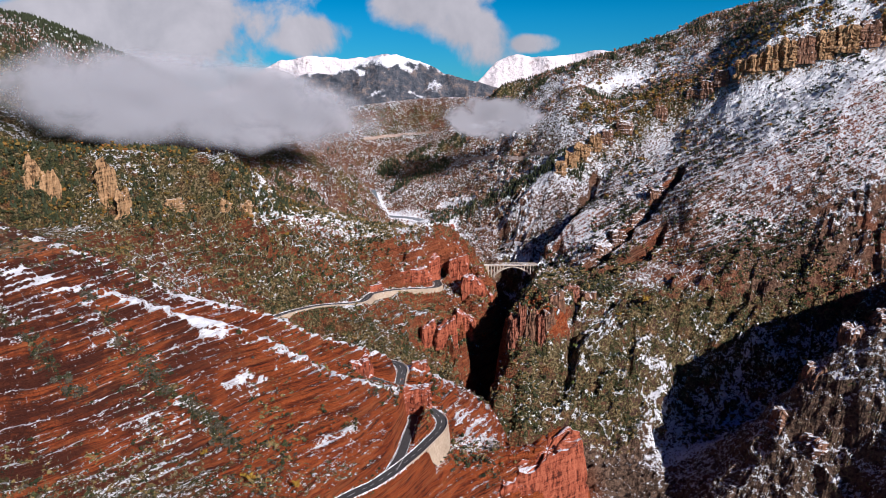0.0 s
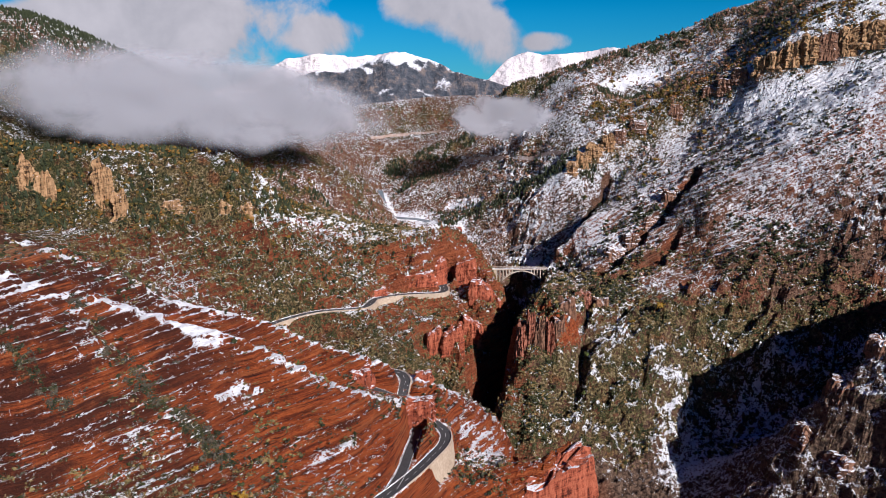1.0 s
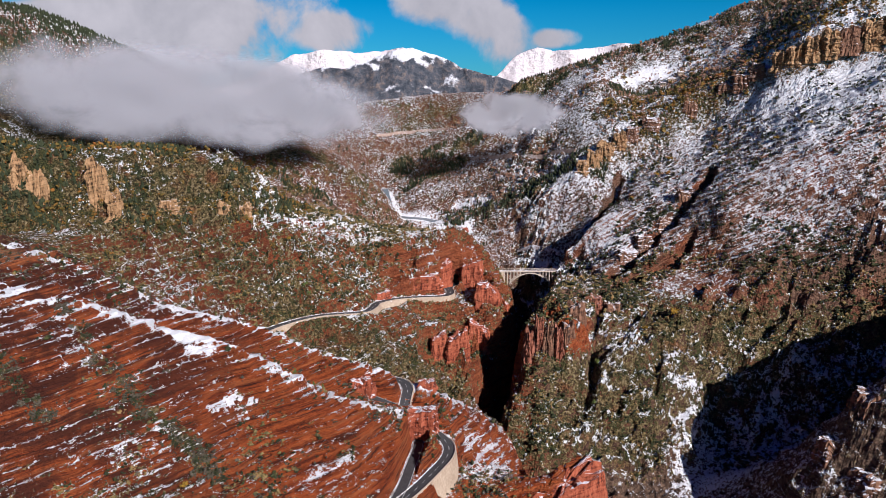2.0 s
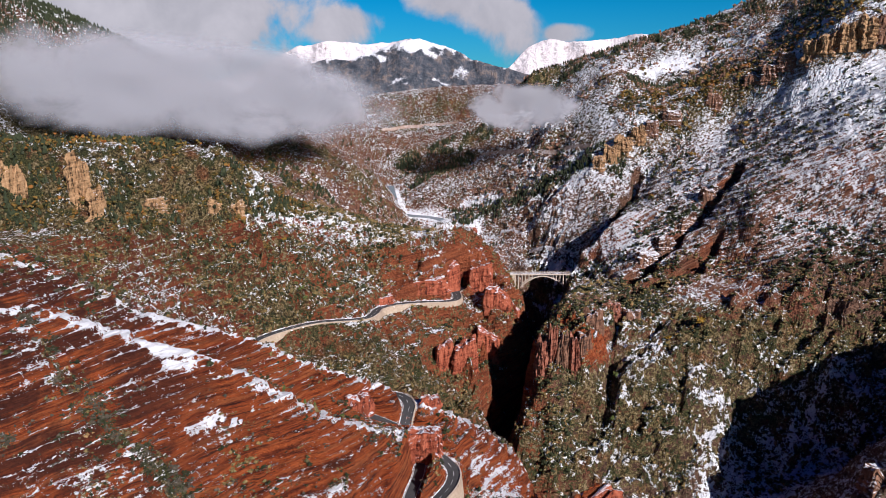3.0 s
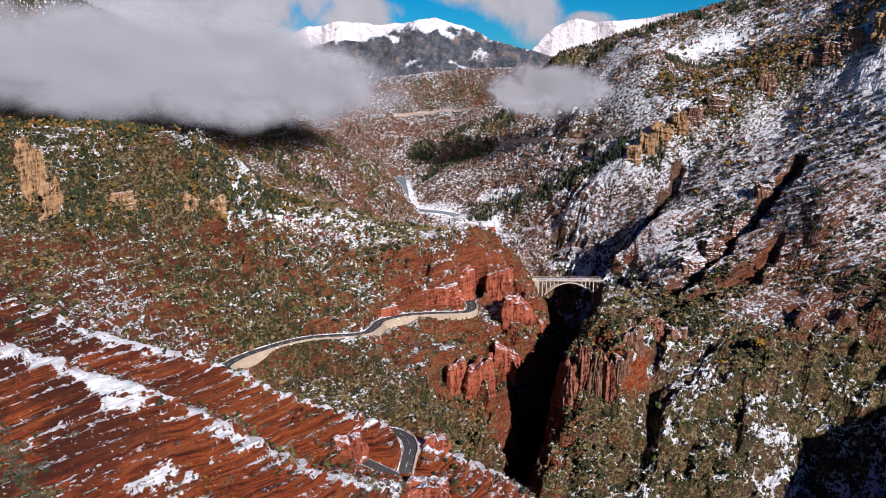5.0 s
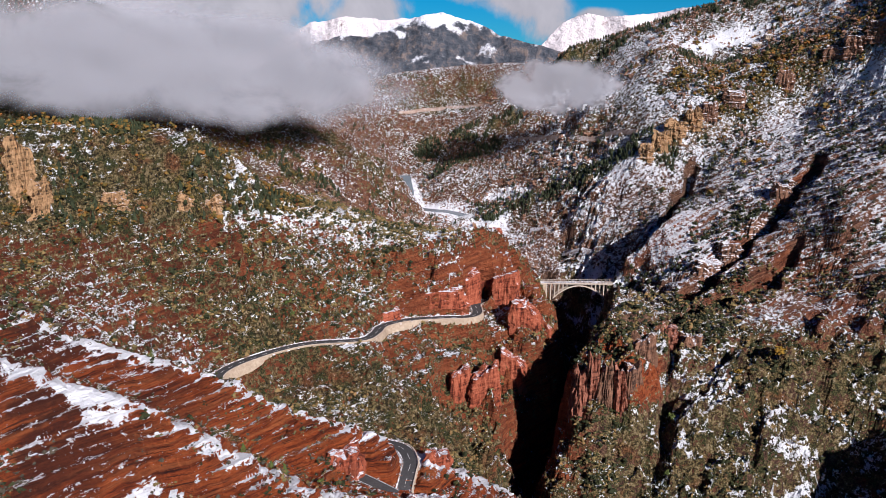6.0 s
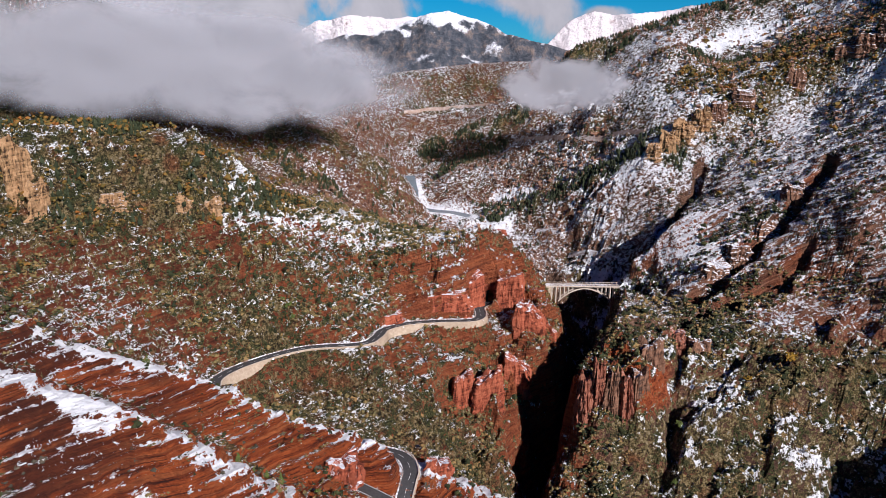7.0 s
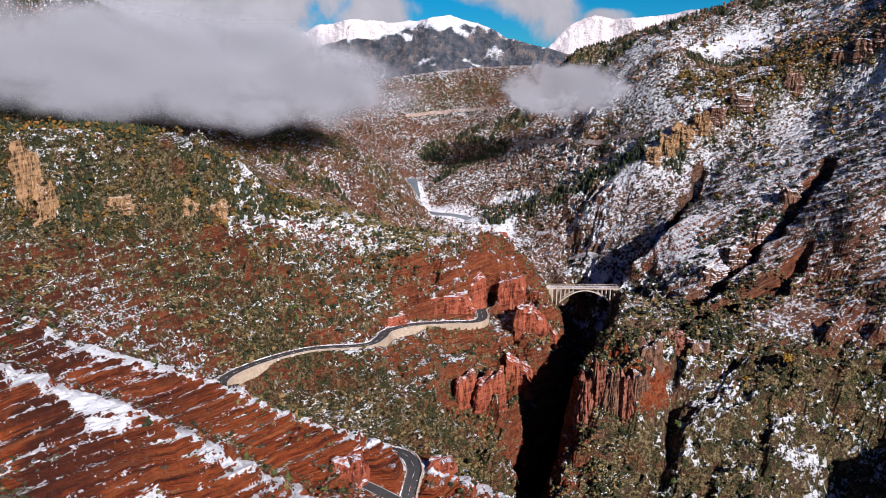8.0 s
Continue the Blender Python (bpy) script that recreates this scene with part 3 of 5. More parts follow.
def build_terrain():
    land = Land()
    xs = axis(-2600, [(-275, 45, 0.7), (45, 340, 0.88)], 2600)
    ys = axis(-2200, [(262, 394, 0.64), (394, 560, 0.88)], 2800, 1.12, 1.0065)
    cx, cy = np.arange(-700, 720, 3.0), np.arange(-320, 1010, 3.0)
    gx, gy = np.meshgrid(cx, cy)
    coarse = land.at(gx, gy).reshape(gx.shape)
    X, Y = np.meshgrid(xs, ys)
    # wander a little, so that no rim is a clean curve
    wx = X + (fbm(X / 22, Y / 22, 4, 51) - 0.5) * 9 + (fbm(X / 6, Y / 6, 3, 57) - 0.5) * 3.0
    wy = Y + (fbm(X / 22, Y / 22, 4, 61) - 0.5) * 9 + (fbm(X / 6, Y / 6, 3, 67) - 0.5) * 3.0
    fx = np.clip((wx - cx[0]) / 3, 0, len(cx) - 1.001)
    fy = np.clip((wy - cy[0]) / 3, 0, len(cy) - 1.001)
    ix, iy = fx.astype(int), fy.astype(int)
    u, v = fx - ix, fy - iy
    ix1, iy1 = np.minimum(ix + 1, len(cx) - 1), np.minimum(iy + 1, len(cy) - 1)
    Z = coarse[iy, ix] * (1 - u) * (1 - v) + coarse[iy, ix1] * u * (1 - v) + coarse[iy1, ix] * (1 - u) * v + coarse[iy1, ix1] * u * v
    # the land sinks away past the ranges
    Z = Z + (120 - Z) * smooth(Y, 900, 1050)
    far = smooth(np.maximum(np.abs(X) - 600, -Y - 200), 0, 900)
    Z = Z + (150 - Z) * far
    slope = np.hypot(*np.gradient(Z, ys, xs))
    rough = smooth(slope, 0.1, 0.9)
    nz0 = 1 / np.sqrt(1 + slope ** 2)
    near_mass = smooth(394 - Y, -6, 6) * smooth(105 - X, 0, 25)
    mid_west = smooth(Y - 394, -6, 6) * smooth(50 - X, -10, 10) * smooth(610 - Y, 0, 40)
    east = smooth(X - 48, -8, 14) * smooth(Y - 398, 0, 12)
    east_up = smooth(X - 70, 0, 40) * smooth(Y - 455, 0, 40) * smooth(Z, 95, 120)
    strata = np.clip(0.1 * smooth(X - 110, 0, 30) * smooth(400 - Y, 0, 20) + 0.95 * near_mass + 0.55 * mid_west + east * (0.12 + 0.75 * east_up) * smooth(660 - Y, 0, 60) + 0.15, 0, 1)
    spur = smooth(X - 110, 0, 30) * smooth(400 - Y, 0, 20)
    rough = rough * (1 - 0.5 * east_up) * (1 - 0.55 * spur)
    tall = np.clip(1 + 0.9 * slope, 1, 3.2)
    calm = 1 - 0.55 * smooth(Y, 560, 640)
    W = Z.copy()
    Z = Z + (fbm(X / 30, Y / 30, 5, 3, 0.55) - 0.5) * 9 * calm * (0.35 + 0.65 * rough) * (1 - 0.45 * near_mass) * (1 - 0.4 * east_up)
    Z = Z + (fbm(X / 13 + W / 30, Y / 13 + W / 18, 5, 11, 0.58, ridged=True) - 0.62) * 6 * calm * (0.15 + 0.85 * rough) * tall * (1 - 0.62 * near_mass) * (1 - 0.75 * east_up)
    # gullies and ribs run down the slopes
    ribs = 0.0 * X
    for mask, ax, ay, amp, seed in ((east * (1 - 0.9 * east_up), 0.5, -0.86, 11.0, 101), (mid_west, 0.6, 0.8, 12.0, 111), (near_mass, 0.93, 0.36, 2.2, 121)):
        g = fbm((X * ax + Y * ay) / 20 + fbm(X / 25, Y / 25, 2, seed + 7) * 1.5, (X * -ay + Y * ax) / 70, 4, seed, 0.55, ridged=True) - 0.6
        Z = Z + g * amp * mask * rough * np.clip(tall, 1, 2.2)
        ribs = g * mask if seed == 111 else ribs
    for line, depth, width in RAVINES:
        pts = np.array(densify([(*q, 0) for q in line], 2))
        box = (X > pts[:, 0].min() - 15) & (X < pts[:, 0].max() + 15) & (Y > pts[:, 1].min() - 15) & (Y < pts[:, 1].max() + 15)
        x, y = X[box] + (noise2(X[box] / 7, Y[box] / 7, 171) - 0.5) * 7, Y[box] + (noise2(X[box] / 7, Y[box] / 7, 173) - 0.5) * 7
        d = np.min(np.stack([np.hypot(x - q[0], y - q[1]) for q in pts]), 0)
        Z[box] = Z[box] - depth * smooth(1.2 - d / width, 0, 1) * np.clip(tall[box], 1, 1.5)
    Z = Z + (fbm(X / 3.4 + W / 8, Y / 3.4 + W / 5, 3, 71, 0.65) - 0.5) * 2.6 * calm * (0.3 + 0.7 * rough) * np.clip(tall, 1, 1.4) * (1 - 0.55 * near_mass) * (1 - 0.85 * east_up)
    # ledges along the bedding, thick and thin
    warp = 4 * fbm(X / 60, Y / 60, 3, 21)
    amount = smooth(slope, 0.15, 0.6) * strata * (0.65 + 0.35 * smooth(fbm(X / 35, Y / 35, 3, 41), 0.35, 0.6))
    warp = warp + 0.9 * fbm(X / 7, Y / 7, 3, 23)
    amount = amount * (0.5 + 0.5 * smooth(fbm(X / 11, Y / 11, 3, 43), 0.36, 0.56))
    for size, gain in ((7.3, 0.45), (2.9, 0.95), (1.3, 0.8)):
        q = (Z - 0.26 * np.minimum(X, 60) - 0.5 * np.maximum(X - 60, 0) + 0.05 * Y + warp) / size
        ph = q - np.floor(q)
        Z = Z + (smooth(ph, 0.70, 0.95) - ph) * size * gain * amount * (1 - (0.75 if size > 5 else 0.8 if size < 2 else 0.0) * east_up)
    for line, half in ((MAIN[:-7], 3.4), (spline(RIVER_LINE, 3), 8.0), (INNER, 3.2), (INNER_TOP, 3.2), (BRIDGE_LINE[:16], 3.4)):
        Z = carve(X, Y, Z, line, half)
    for (x0, x1, y0, y1), drop in (((-14, 2, 311, 347), 13), ((-117, -100, 406, 441), 4.5), ((-64, -30, 462, 500), 4), ((-30, -2, 496, 522), 3)):
        Z = drop_beside(X, Y, Z, [p for p in MAIN if x0 <= p.x <= x1 and y0 <= p.y <= y1], drop)
    gz = np.gradient(Z, ys, xs)
    nz = 1 / np.sqrt(1 + gz[0] ** 2 + gz[1] ** 2)
    steep = smooth(1 - nz, 0.25, 0.55)
    big = fbm(X / 40 + W / 60, Y / 40 + W / 40, 4, 31)
    red = np.clip(near_mass + mid_west * 0.70 + east * smooth(640 - Y, 0, 60) * (0.10 + 0.25 * smooth(big, 0.47, 0.6) + 0.12 * east_up) + 0.25 * smooth(Y - 600, 0, 60), 0, 1)
    columns = smooth(X - 40, 0, 4) * smooth(96 - X, 0, 14) * smooth(Y - 424, 0, 4) * smooth(470 - Y, 0, 8) * smooth(Z, 68, 76)
    red = np.maximum(red, 0.9 * columns * smooth(0.62 - nz, 0, 0.15))
    tan = smooth(Z, 152, 162) * smooth(-X, 105, 130) * smooth(530 - Y, 0, 30)
    band = np.array(densify([(a[0], (a[1] + b[1]) / 2, 0) for a, b in zip(LAND["cliff_band_foot"], [(108, 650), (136, 652), (170, 656), (206, 656), (252, 652), (276, 622), (306, 608), (340, 598), (382, 580)])], 6))
    apart = np.min(np.stack([np.hypot(X - q[0], Y - q[1]) for q in band]), 0)
    tan = np.maximum(tan, (1 - smooth(apart, 5, 12)) * smooth(X, 90, 110))
    corner = smooth(X - 225, 0, 30) * smooth(Y - 520, 0, 30) * smooth(680 - Y, 0, 30) * smooth(apart, 6, 12)
    hill = smooth(Z, 145, 160) * smooth(-X, 100, 125) * smooth(640 - Y, 0, 30)
    veg = 0.05 + 0.0 * X
    veg = veg + 0.30 * smooth(X - 110, 0, 30) * smooth(400 - Y, 0, 20) + 0.69 * mid_west + 0.72 * east * smooth(112 - Z, 0, 20) + 0.25 * east + 0.62 * hill + 0.5 * smooth(Y - 620, 0, 50)
    veg = veg + (big - 0.5) * 0.6 - 0.45 * smooth(nz0 - nz, 0.05, 0.35) - 0.3 * smooth(1 - nz0, 0.5, 0.75)
    veg = veg + near_mass * (0.55 * smooth(80 - Z, 0, 14) * smooth(300 - Y, 0, 20) - 0.12)
    veg = veg + 0.8 * (1 - smooth(along(X, Y, Z, GULLIES) + 5 * (fbm(X / 5, Y / 5, 3, 145) - 0.5), 2, 6))
    for line in ([(-168, 346, 0), (-145, 356, 0), (-95, 354, 0), (-60, 353, 0)],):
        d = np.min(np.stack([np.hypot(X - q[0], Y - q[1]) for q in densify(line, 5)]), 0)
        veg = veg + 0.8 * (1 - smooth(d + 8 * (fbm(X / 9, Y / 9, 3, 141) - 0.5), 2, 9))
    cliff = smooth(X + 58, 0, 8) * smooth(40 - X, 0, 8) * smooth(Y - 494, 0, 4) * smooth(550 - Y, 0, 8) * smooth(Z - 92, 0, 3) * smooth(128 - Z, 0, 8)
    gorge_side = smooth(X - 2, 0, 8) * smooth(52 - X, 0, 6) * smooth(Y - 440, 0, 10) * smooth(545 - Y, 0, 10)
    veg = veg + 0.35 * near_mass * smooth(100 - Z, 0, 20) * smooth(-X, 80, 120)
    veg = veg - 0.45 * cliff - 0.30 * gorge_side - 0.5 * columns * smooth(0.62 - nz, 0, 0.15)
    snow = 0.30 + 0.5 * (np.maximum(nz0, 0.45) - 0.75) + (0.8 + 0.35 * near_mass + 0.4 * east_up) * (nz - nz0) + (big - 0.5) * 0.55
    snow = snow + 0.55 * smooth(X - 5, 0, 3) * smooth(34 - X, 0, 8) * smooth(Y - 334, 0, 6) * smooth(368 - Y, 0, 6) + 0.06 * mid_west * smooth(-X, 110, 160)
    snow = snow + 0.42 * corner + 0.10 * spur - 0.26 * smooth(X - 115, 0, 25) * smooth(Y - 425, 0, 15) * smooth(540 - Y, 0, 30) * smooth(150 - Z, 0, 30) - 0.6 * smooth(0.42 - nz, 0, 0.2) - 0.20 * near_mass + 0.20 * near_mass * smooth(-X, 90, 140) - 0.06 * mid_west - 0.22 * mid_west * smooth(X, -80, -40) * smooth(96 - Z, 0, 6) - 0.22 * hill
    snow = snow + 0.34 * east * smooth(Z, 95, 125) * (1 - 0.45 * smooth(Y, 640, 670)) + 0.22 * east * smooth(100 - Z, 0, 20) + 0.17 * mid_west - 0.15 * cliff + 0.05 * smooth(Y - 620, 0, 50)
    snow = snow + east * smooth(130 - Z, 0, 25) * (0.4 * (fbm(X / 4 + Z / 7, Y / 4 + Z / 4, 3, 161) - 0.5) + 0.12 * smooth(Z, 70, 95))
    snow = snow + 0.9 * ribs
    snow = snow + 0.10 * gorge_side + 0.05 * mid_west
    snow = snow + 0.45 * smooth(X - 60, 0, 10) * smooth(Y - 545, 0, 10) * smooth(640 - Y, 0, 15) * smooth(110 - Z, 0, 12) + 0.40 * smooth(X - 120, 0, 15) * smooth(Y - 385, 0, 8) * smooth(450 - Y, 0, 8) * smooth(90 - Z, 0, 15)
    # snow lies thick along the tops of the two near crests
    for name, gain in (("crest_back", 1.15), ("crest_front", 0.9)):
        pts = np.array(densify(LAND[name], 4))
        best = np.full(X.shape, 1e9)
        box = (Y > 280) & (Y < 400) & (X > -300) & (X < 40)
        b = best[box]
        for q in pts:
            b = np.minimum(b, np.hypot(X[box] - q[0], (Y[box] - q[1] - 2) * 1.3))
        best[box] = b
        snow = snow + gain * (1 - smooth(best, 2.5, 8.5)) * smooth(nz, 0.5, 0.75)
    ragged = 3.6 * (fbm(X / 4, Y / 4, 4, 151, 0.65) - 0.5)
    for line, width in DRIFTS:
        snow = snow + 0.62 * (1 - smooth(along(X, Y, Z, [line]) + ragged, width * 0.65, width * 1.35))
    bed = np.array(densify(LAND["gorge_floor"][18:22], 5))
    near = np.min(np.stack([np.hypot(X - q[0], (Y - q[1]) * 0.7) for q in bed]), 0)
    snow = snow + 0.5 * (1 - smooth(near, 6, 16))
    snow = np.where((Z < 4) & (Y < 500), snow - 0.2, snow)
    lee = smooth(X + 125, 0, 15) * smooth(20 - X, 0, 15) * smooth(Y - 380, 0, 6) * smooth(462 - Y, 0, 15)
    veg, snow, red = veg + 0.3 * lee + 0.12 * mid_west, snow - 0.25 * lee - 0.20 * mid_west * smooth(-X, 60, 100) * smooth(470 - Y, 0, 30), red - 0.05 * lee
    # stands of pine, brushwood and level snowfields beyond the gorge
    wood = stands(X, Y, PINE_STANDS)
    veg = veg + 0.5 * wood + 0.5 * stands(X, Y, BRUSH_STANDS)
    snow = snow - 0.25 * wood - 0.20 * stands(X, Y, BRUSH_STANDS) + 0.6 * stands(X, Y, SNOWFIELDS)
    russet = stands(X, Y, RUSSET_SLOPES)
    red, veg, snow = np.clip(red + 0.2 * russet, 0, 1), veg + 0.3 * russet, snow - 0.05 * russet
    ny, nx = X.shape
    idx = np.arange(nx * ny).reshape(ny, nx)
    quads = np.stack([idx[:-1, :-1], idx[:-1, 1:], idx[1:, 1:], idx[1:, :-1]], -1).reshape(-1, 4)
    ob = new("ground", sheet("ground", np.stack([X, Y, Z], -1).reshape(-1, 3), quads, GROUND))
    for name, val in (("red", red), ("tan", tan), ("veg", veg), ("snow", snow), ("strata", strata)):
        a = ob.data.attributes.new(name, "FLOAT", "POINT")
        a.data.foreach_set("value", np.ascontiguousarray(val.ravel(), dtype=np.float32))
    tagged(ob, "red and brown rocky mountain ground with patchy fresh snow", "ground", kind="structure")
    return xs, ys, Z, nz


def sheet(name, co, faces, material, shade=False):
    """A mesh from arrays of places and equal-sided faces."""
    me = bpy.data.meshes.new(name)
    k = faces.shape[1]
    me.vertices.add(len(co))
    me.vertices.foreach_set("co", np.ascontiguousarray(co, dtype=np.float32).ravel())
    me.loops.add(faces.size)
    me.loops.foreach_set("vertex_index", np.ascontiguousarray(faces, dtype=np.int32).ravel())
    me.polygons.add(len(faces))
    me.polygons.foreach_set("loop_start", np.arange(0, faces.size, k, dtype=np.int32))
    me.polygons.foreach_set("use_smooth", np.full(len(faces), shade))
    me.update(calc_edges=True)
    me.materials.append(material)
    return me


GX, GY, GZ, GN = build_terrain()


def ground_at(x, y, grid=None):
    """Height of the ground, or another value on its grid."""
    g = GZ if grid is None else grid
    x, y = np.asarray(x, float), np.asarray(y, float)
    i = np.clip(np.searchsorted(GX, x) - 1, 0, len(GX) - 2)
    j = np.clip(np.searchsorted(GY, y) - 1, 0, len(GY) - 2)
    u, v = (x - GX[i]) / (GX[i + 1] - GX[i]), (y - GY[j]) / (GY[j + 1] - GY[j])
    return g[j, i] * (1 - u) * (1 - v) + g[j, i + 1] * u * (1 - v) + g[j + 1, i] * (1 - u) * v + g[j + 1, i + 1] * u * v


# ---------------------------------------------------------------- far ranges
def range_material(name, kind):
    m = Nodes(name, 0.9)
    n = m.noise(0.10, 6, 0.66)
    wide = m.punch(m.noise(0.06, 7, 0.66), 1.4)
    big = m.noise(0.03, 5, 0.6)
    # the bluish tones carry the haze of distance in the rock colour
    rock = m.ramp(n, [(0.38, (0.040, 0.050, 0.066)), (0.52, (0.085, 0.090, 0.105)), (0.70, (0.24, 0.18, 0.15))])
    if kind == "white":
        col = m.mix(m.step(m.math("ADD", wide, m.math("MULTIPLY", m.normal_z(), 0.45)), 0.36, 0.58), (0.34, 0.26, 0.25), (0.78, 0.71, 0.72))
    else:
        sep = m.nt.nodes.new("ShaderNodeSeparateXYZ")
        m.link(m.coord(), sep.inputs[0])
        h = m.step(sep.outputs[2], 265, 305)
        s = m.math("ADD", m.math("ADD", m.math("ADD", m.math("MULTIPLY", n, 0.5), m.math("MULTIPLY", wide, 0.55)), m.math("MULTIPLY", h, 0.55)), m.math("MULTIPLY", m.normal_z(), 0.25))
        s = m.math("ADD", s, m.math("MULTIPLY", m.math("SUBTRACT", big, 0.5), 0.9))
        col = m.mix(m.step(s, 0.78, 0.98), rock, (0.78, 0.79, 0.84))
    m.bump(n, 1.0, 7.0)
    return m.done(col)


def mountain_range(name, crest, y0, depth, base, material, seed, label, amp=9.0):
    """A range whose skyline runs through crest, as (x, z), with ribs and gullies down to its foot."""
    cx, cz = np.array(crest).T
    xs = np.arange(cx[0], cx[-1], 2.2)
    vs = np.linspace(-1, 1, 90)
    top = np.interp(xs, cx, cz)
    X, V = np.meshgrid(xs, vs)
    T = np.meshgrid(top, vs)[0]
    fall = np.abs(V) ** 0.85
    Y = y0 + V * depth + (fbm(X / 40, V * 2, 3, seed) - 0.5) * 30 * (1 - np.abs(V))
    rib = fbm(X / 26 + V * 0.8, V * 1.5, 5, seed + 5, 0.55, ridged=True) - 0.62
    Z = base + (T - base) * (1 - fall) + rib * amp * 3.2 * np.minimum(1, fall * 5) * (1 - fall * 0.5) + (fbm(X / 9, Y / 9, 4, seed + 9) - 0.5) * amp * 0.6
    idx = np.arange(X.size).reshape(X.shape)
    quads = np.stack([idx[:-1, :-1], idx[:-1, 1:], idx[1:, 1:], idx[1:, :-1]], -1).reshape(-1, 4)
    ob = new(name, sheet(name, np.stack([X, Y, Z], -1).reshape(-1, 3), quads, material, True))
    return tagged(ob, label, "mountain", kind="structure")


WHITE, DARK = range_material("snowfield", "white"), range_material("wooded_mountain", "dark")
mountain_range("mountain_range_1", [(-504, 226), (-396, 244), (-299, 273), (-245, 301), (-194, 309), (-145, 305), (-116, 307), (-83, 312), (-37, 297), (23, 270), (48, 267), (81, 301), (109, 313), (133, 308), (167, 308), (219, 316), (249, 315), (310, 303), (393, 291)], 1060, 70, 150, WHITE, 7, "far snow-covered mountain range under bright clouds", 7.0)
mountain_range("mountain_range_2", [(-318, 226), (-245, 256), (-206, 272), (-178, 278), (-151, 276), (-113, 290), (-89, 299), (-64, 303), (-45, 297), (-28, 293), (3, 277), (42, 266), (81, 256), (132, 244), (193, 226)], 955, 62, 170, DARK, 17, "dark wooded mountain with snow on its summit", 5.0)


# ---------------------------------------------------------------- small helpers for meshes
def part(name, bm, material, parent, label=""):
    me = bpy.data.meshes.new(name)
    bm.to_mesh(me)
    bm.free()
    me.materials.append(material)
    ob = new(name, me)
    ob.parent = parent
    return tagged(ob, label) if label else ob


def box(bm, x, y, z, sx, sy, sz, rz=0.0):
    """A box from its centre and sizes."""
    bmesh.ops.create_cube(bm, size=1, matrix=pose(x, y, z, 0, 0, rz) @ Matrix.Diagonal((sx, sy, sz, 1)))
    return bm


def side(line, i):
    a, b = line[max(0, i - 1)], line[min(len(line) - 1, i + 1)]
    d = Vector((b.x - a.x, b.y - a.y, 0)).normalized()
    return Vector((d.y, -d.x, 0))


def sweep(line, section, bm=None, lift=None):
    """A closed section of (offset to the right, height) drawn along a line."""
    bm = bm or bmesh.new()
    rings = []
    for i, p in enumerate(line):
        s = side(line, i)
        rings.append([bm.verts.new(p + s * o + Vector((0, 0, h if lift is None else lift(i, o, h)))) for o, h in section])
    n = len(section)
    for a, b in zip(rings[:-1], rings[1:]):
        for k in range(n):
            bm.faces.new((a[k], a[(k + 1) % n], b[(k + 1) % n], b[k]))
    bm.faces.new(rings[0][::-1])
    bm.faces.new(rings[-1])
    bmesh.ops.recalc_face_normals(bm, faces=bm.faces)
    return bm


def plain(name, stops, scale=2.0, rough=0.85, bump=0.3, dist=0.05, island=False, snow=None, metal=0.0):
    """A surface that varies at two scales."""
    m = Nodes(name, rough)
    f = m.math("ADD", m.math("MULTIPLY", m.noise(scale, 6, 0.65), 0.65), m.math("MULTIPLY", m.noise(scale * 0.13, 3, 0.6), 0.35))
    if island:
        g = m.nt.nodes.new("ShaderNodeNewGeometry")
        f = m.math("ADD", m.math("MULTIPLY", g.outputs["Random Per Island"], 0.28), m.math("MULTIPLY", m.punch(m.math("ADD", m.math("MULTIPLY", m.noise(0.2, 4, 0.6), 0.6), m.math("MULTIPLY", f, 0.4)), 2.2), 0.72))
    col = m.ramp(f, stops)
    if snow is not None:
        col = snow_dust(m, col, snow)
    m.bump(m.noise(scale * 3, 4, 0.7), bump, dist)
    return m.done(col)


ASPHALT = plain("asphalt", [(0.3, (0.035, 0.034, 0.036)), (0.7, (0.075, 0.072, 0.072))], 1.2, 0.8)
PAINT = plain("road_paint", [(0.3, (0.62, 0.62, 0.60)), (0.7, (0.78, 0.78, 0.76))], 3.0, 0.6)
VERGE = plain("snow_verge", [(0.44, (0.24, 0.16, 0.12)), (0.54, (0.80, 0.81, 0.84)), (0.7, (0.86, 0.87, 0.90))], 0.9, 0.8)
STONE = plain("pale_masonry", [(0.3, (0.26, 0.19, 0.13)), (0.55, (0.42, 0.33, 0.24)), (0.75, (0.54, 0.44, 0.33))], 0.8, 0.9, 0.6, 0.15)
CONCRETE = plain("weathered_concrete", [(0.3, (0.34, 0.27, 0.21)), (0.55, (0.52, 0.44, 0.36)), (0.75, (0.64, 0.57, 0.48))], 0.7, 0.85, 0.4, 0.08)
DARKROCK = plain("tunnel_lining", [(0.3, (0.03, 0.025, 0.022)), (0.7, (0.07, 0.055, 0.05))], 1.0)


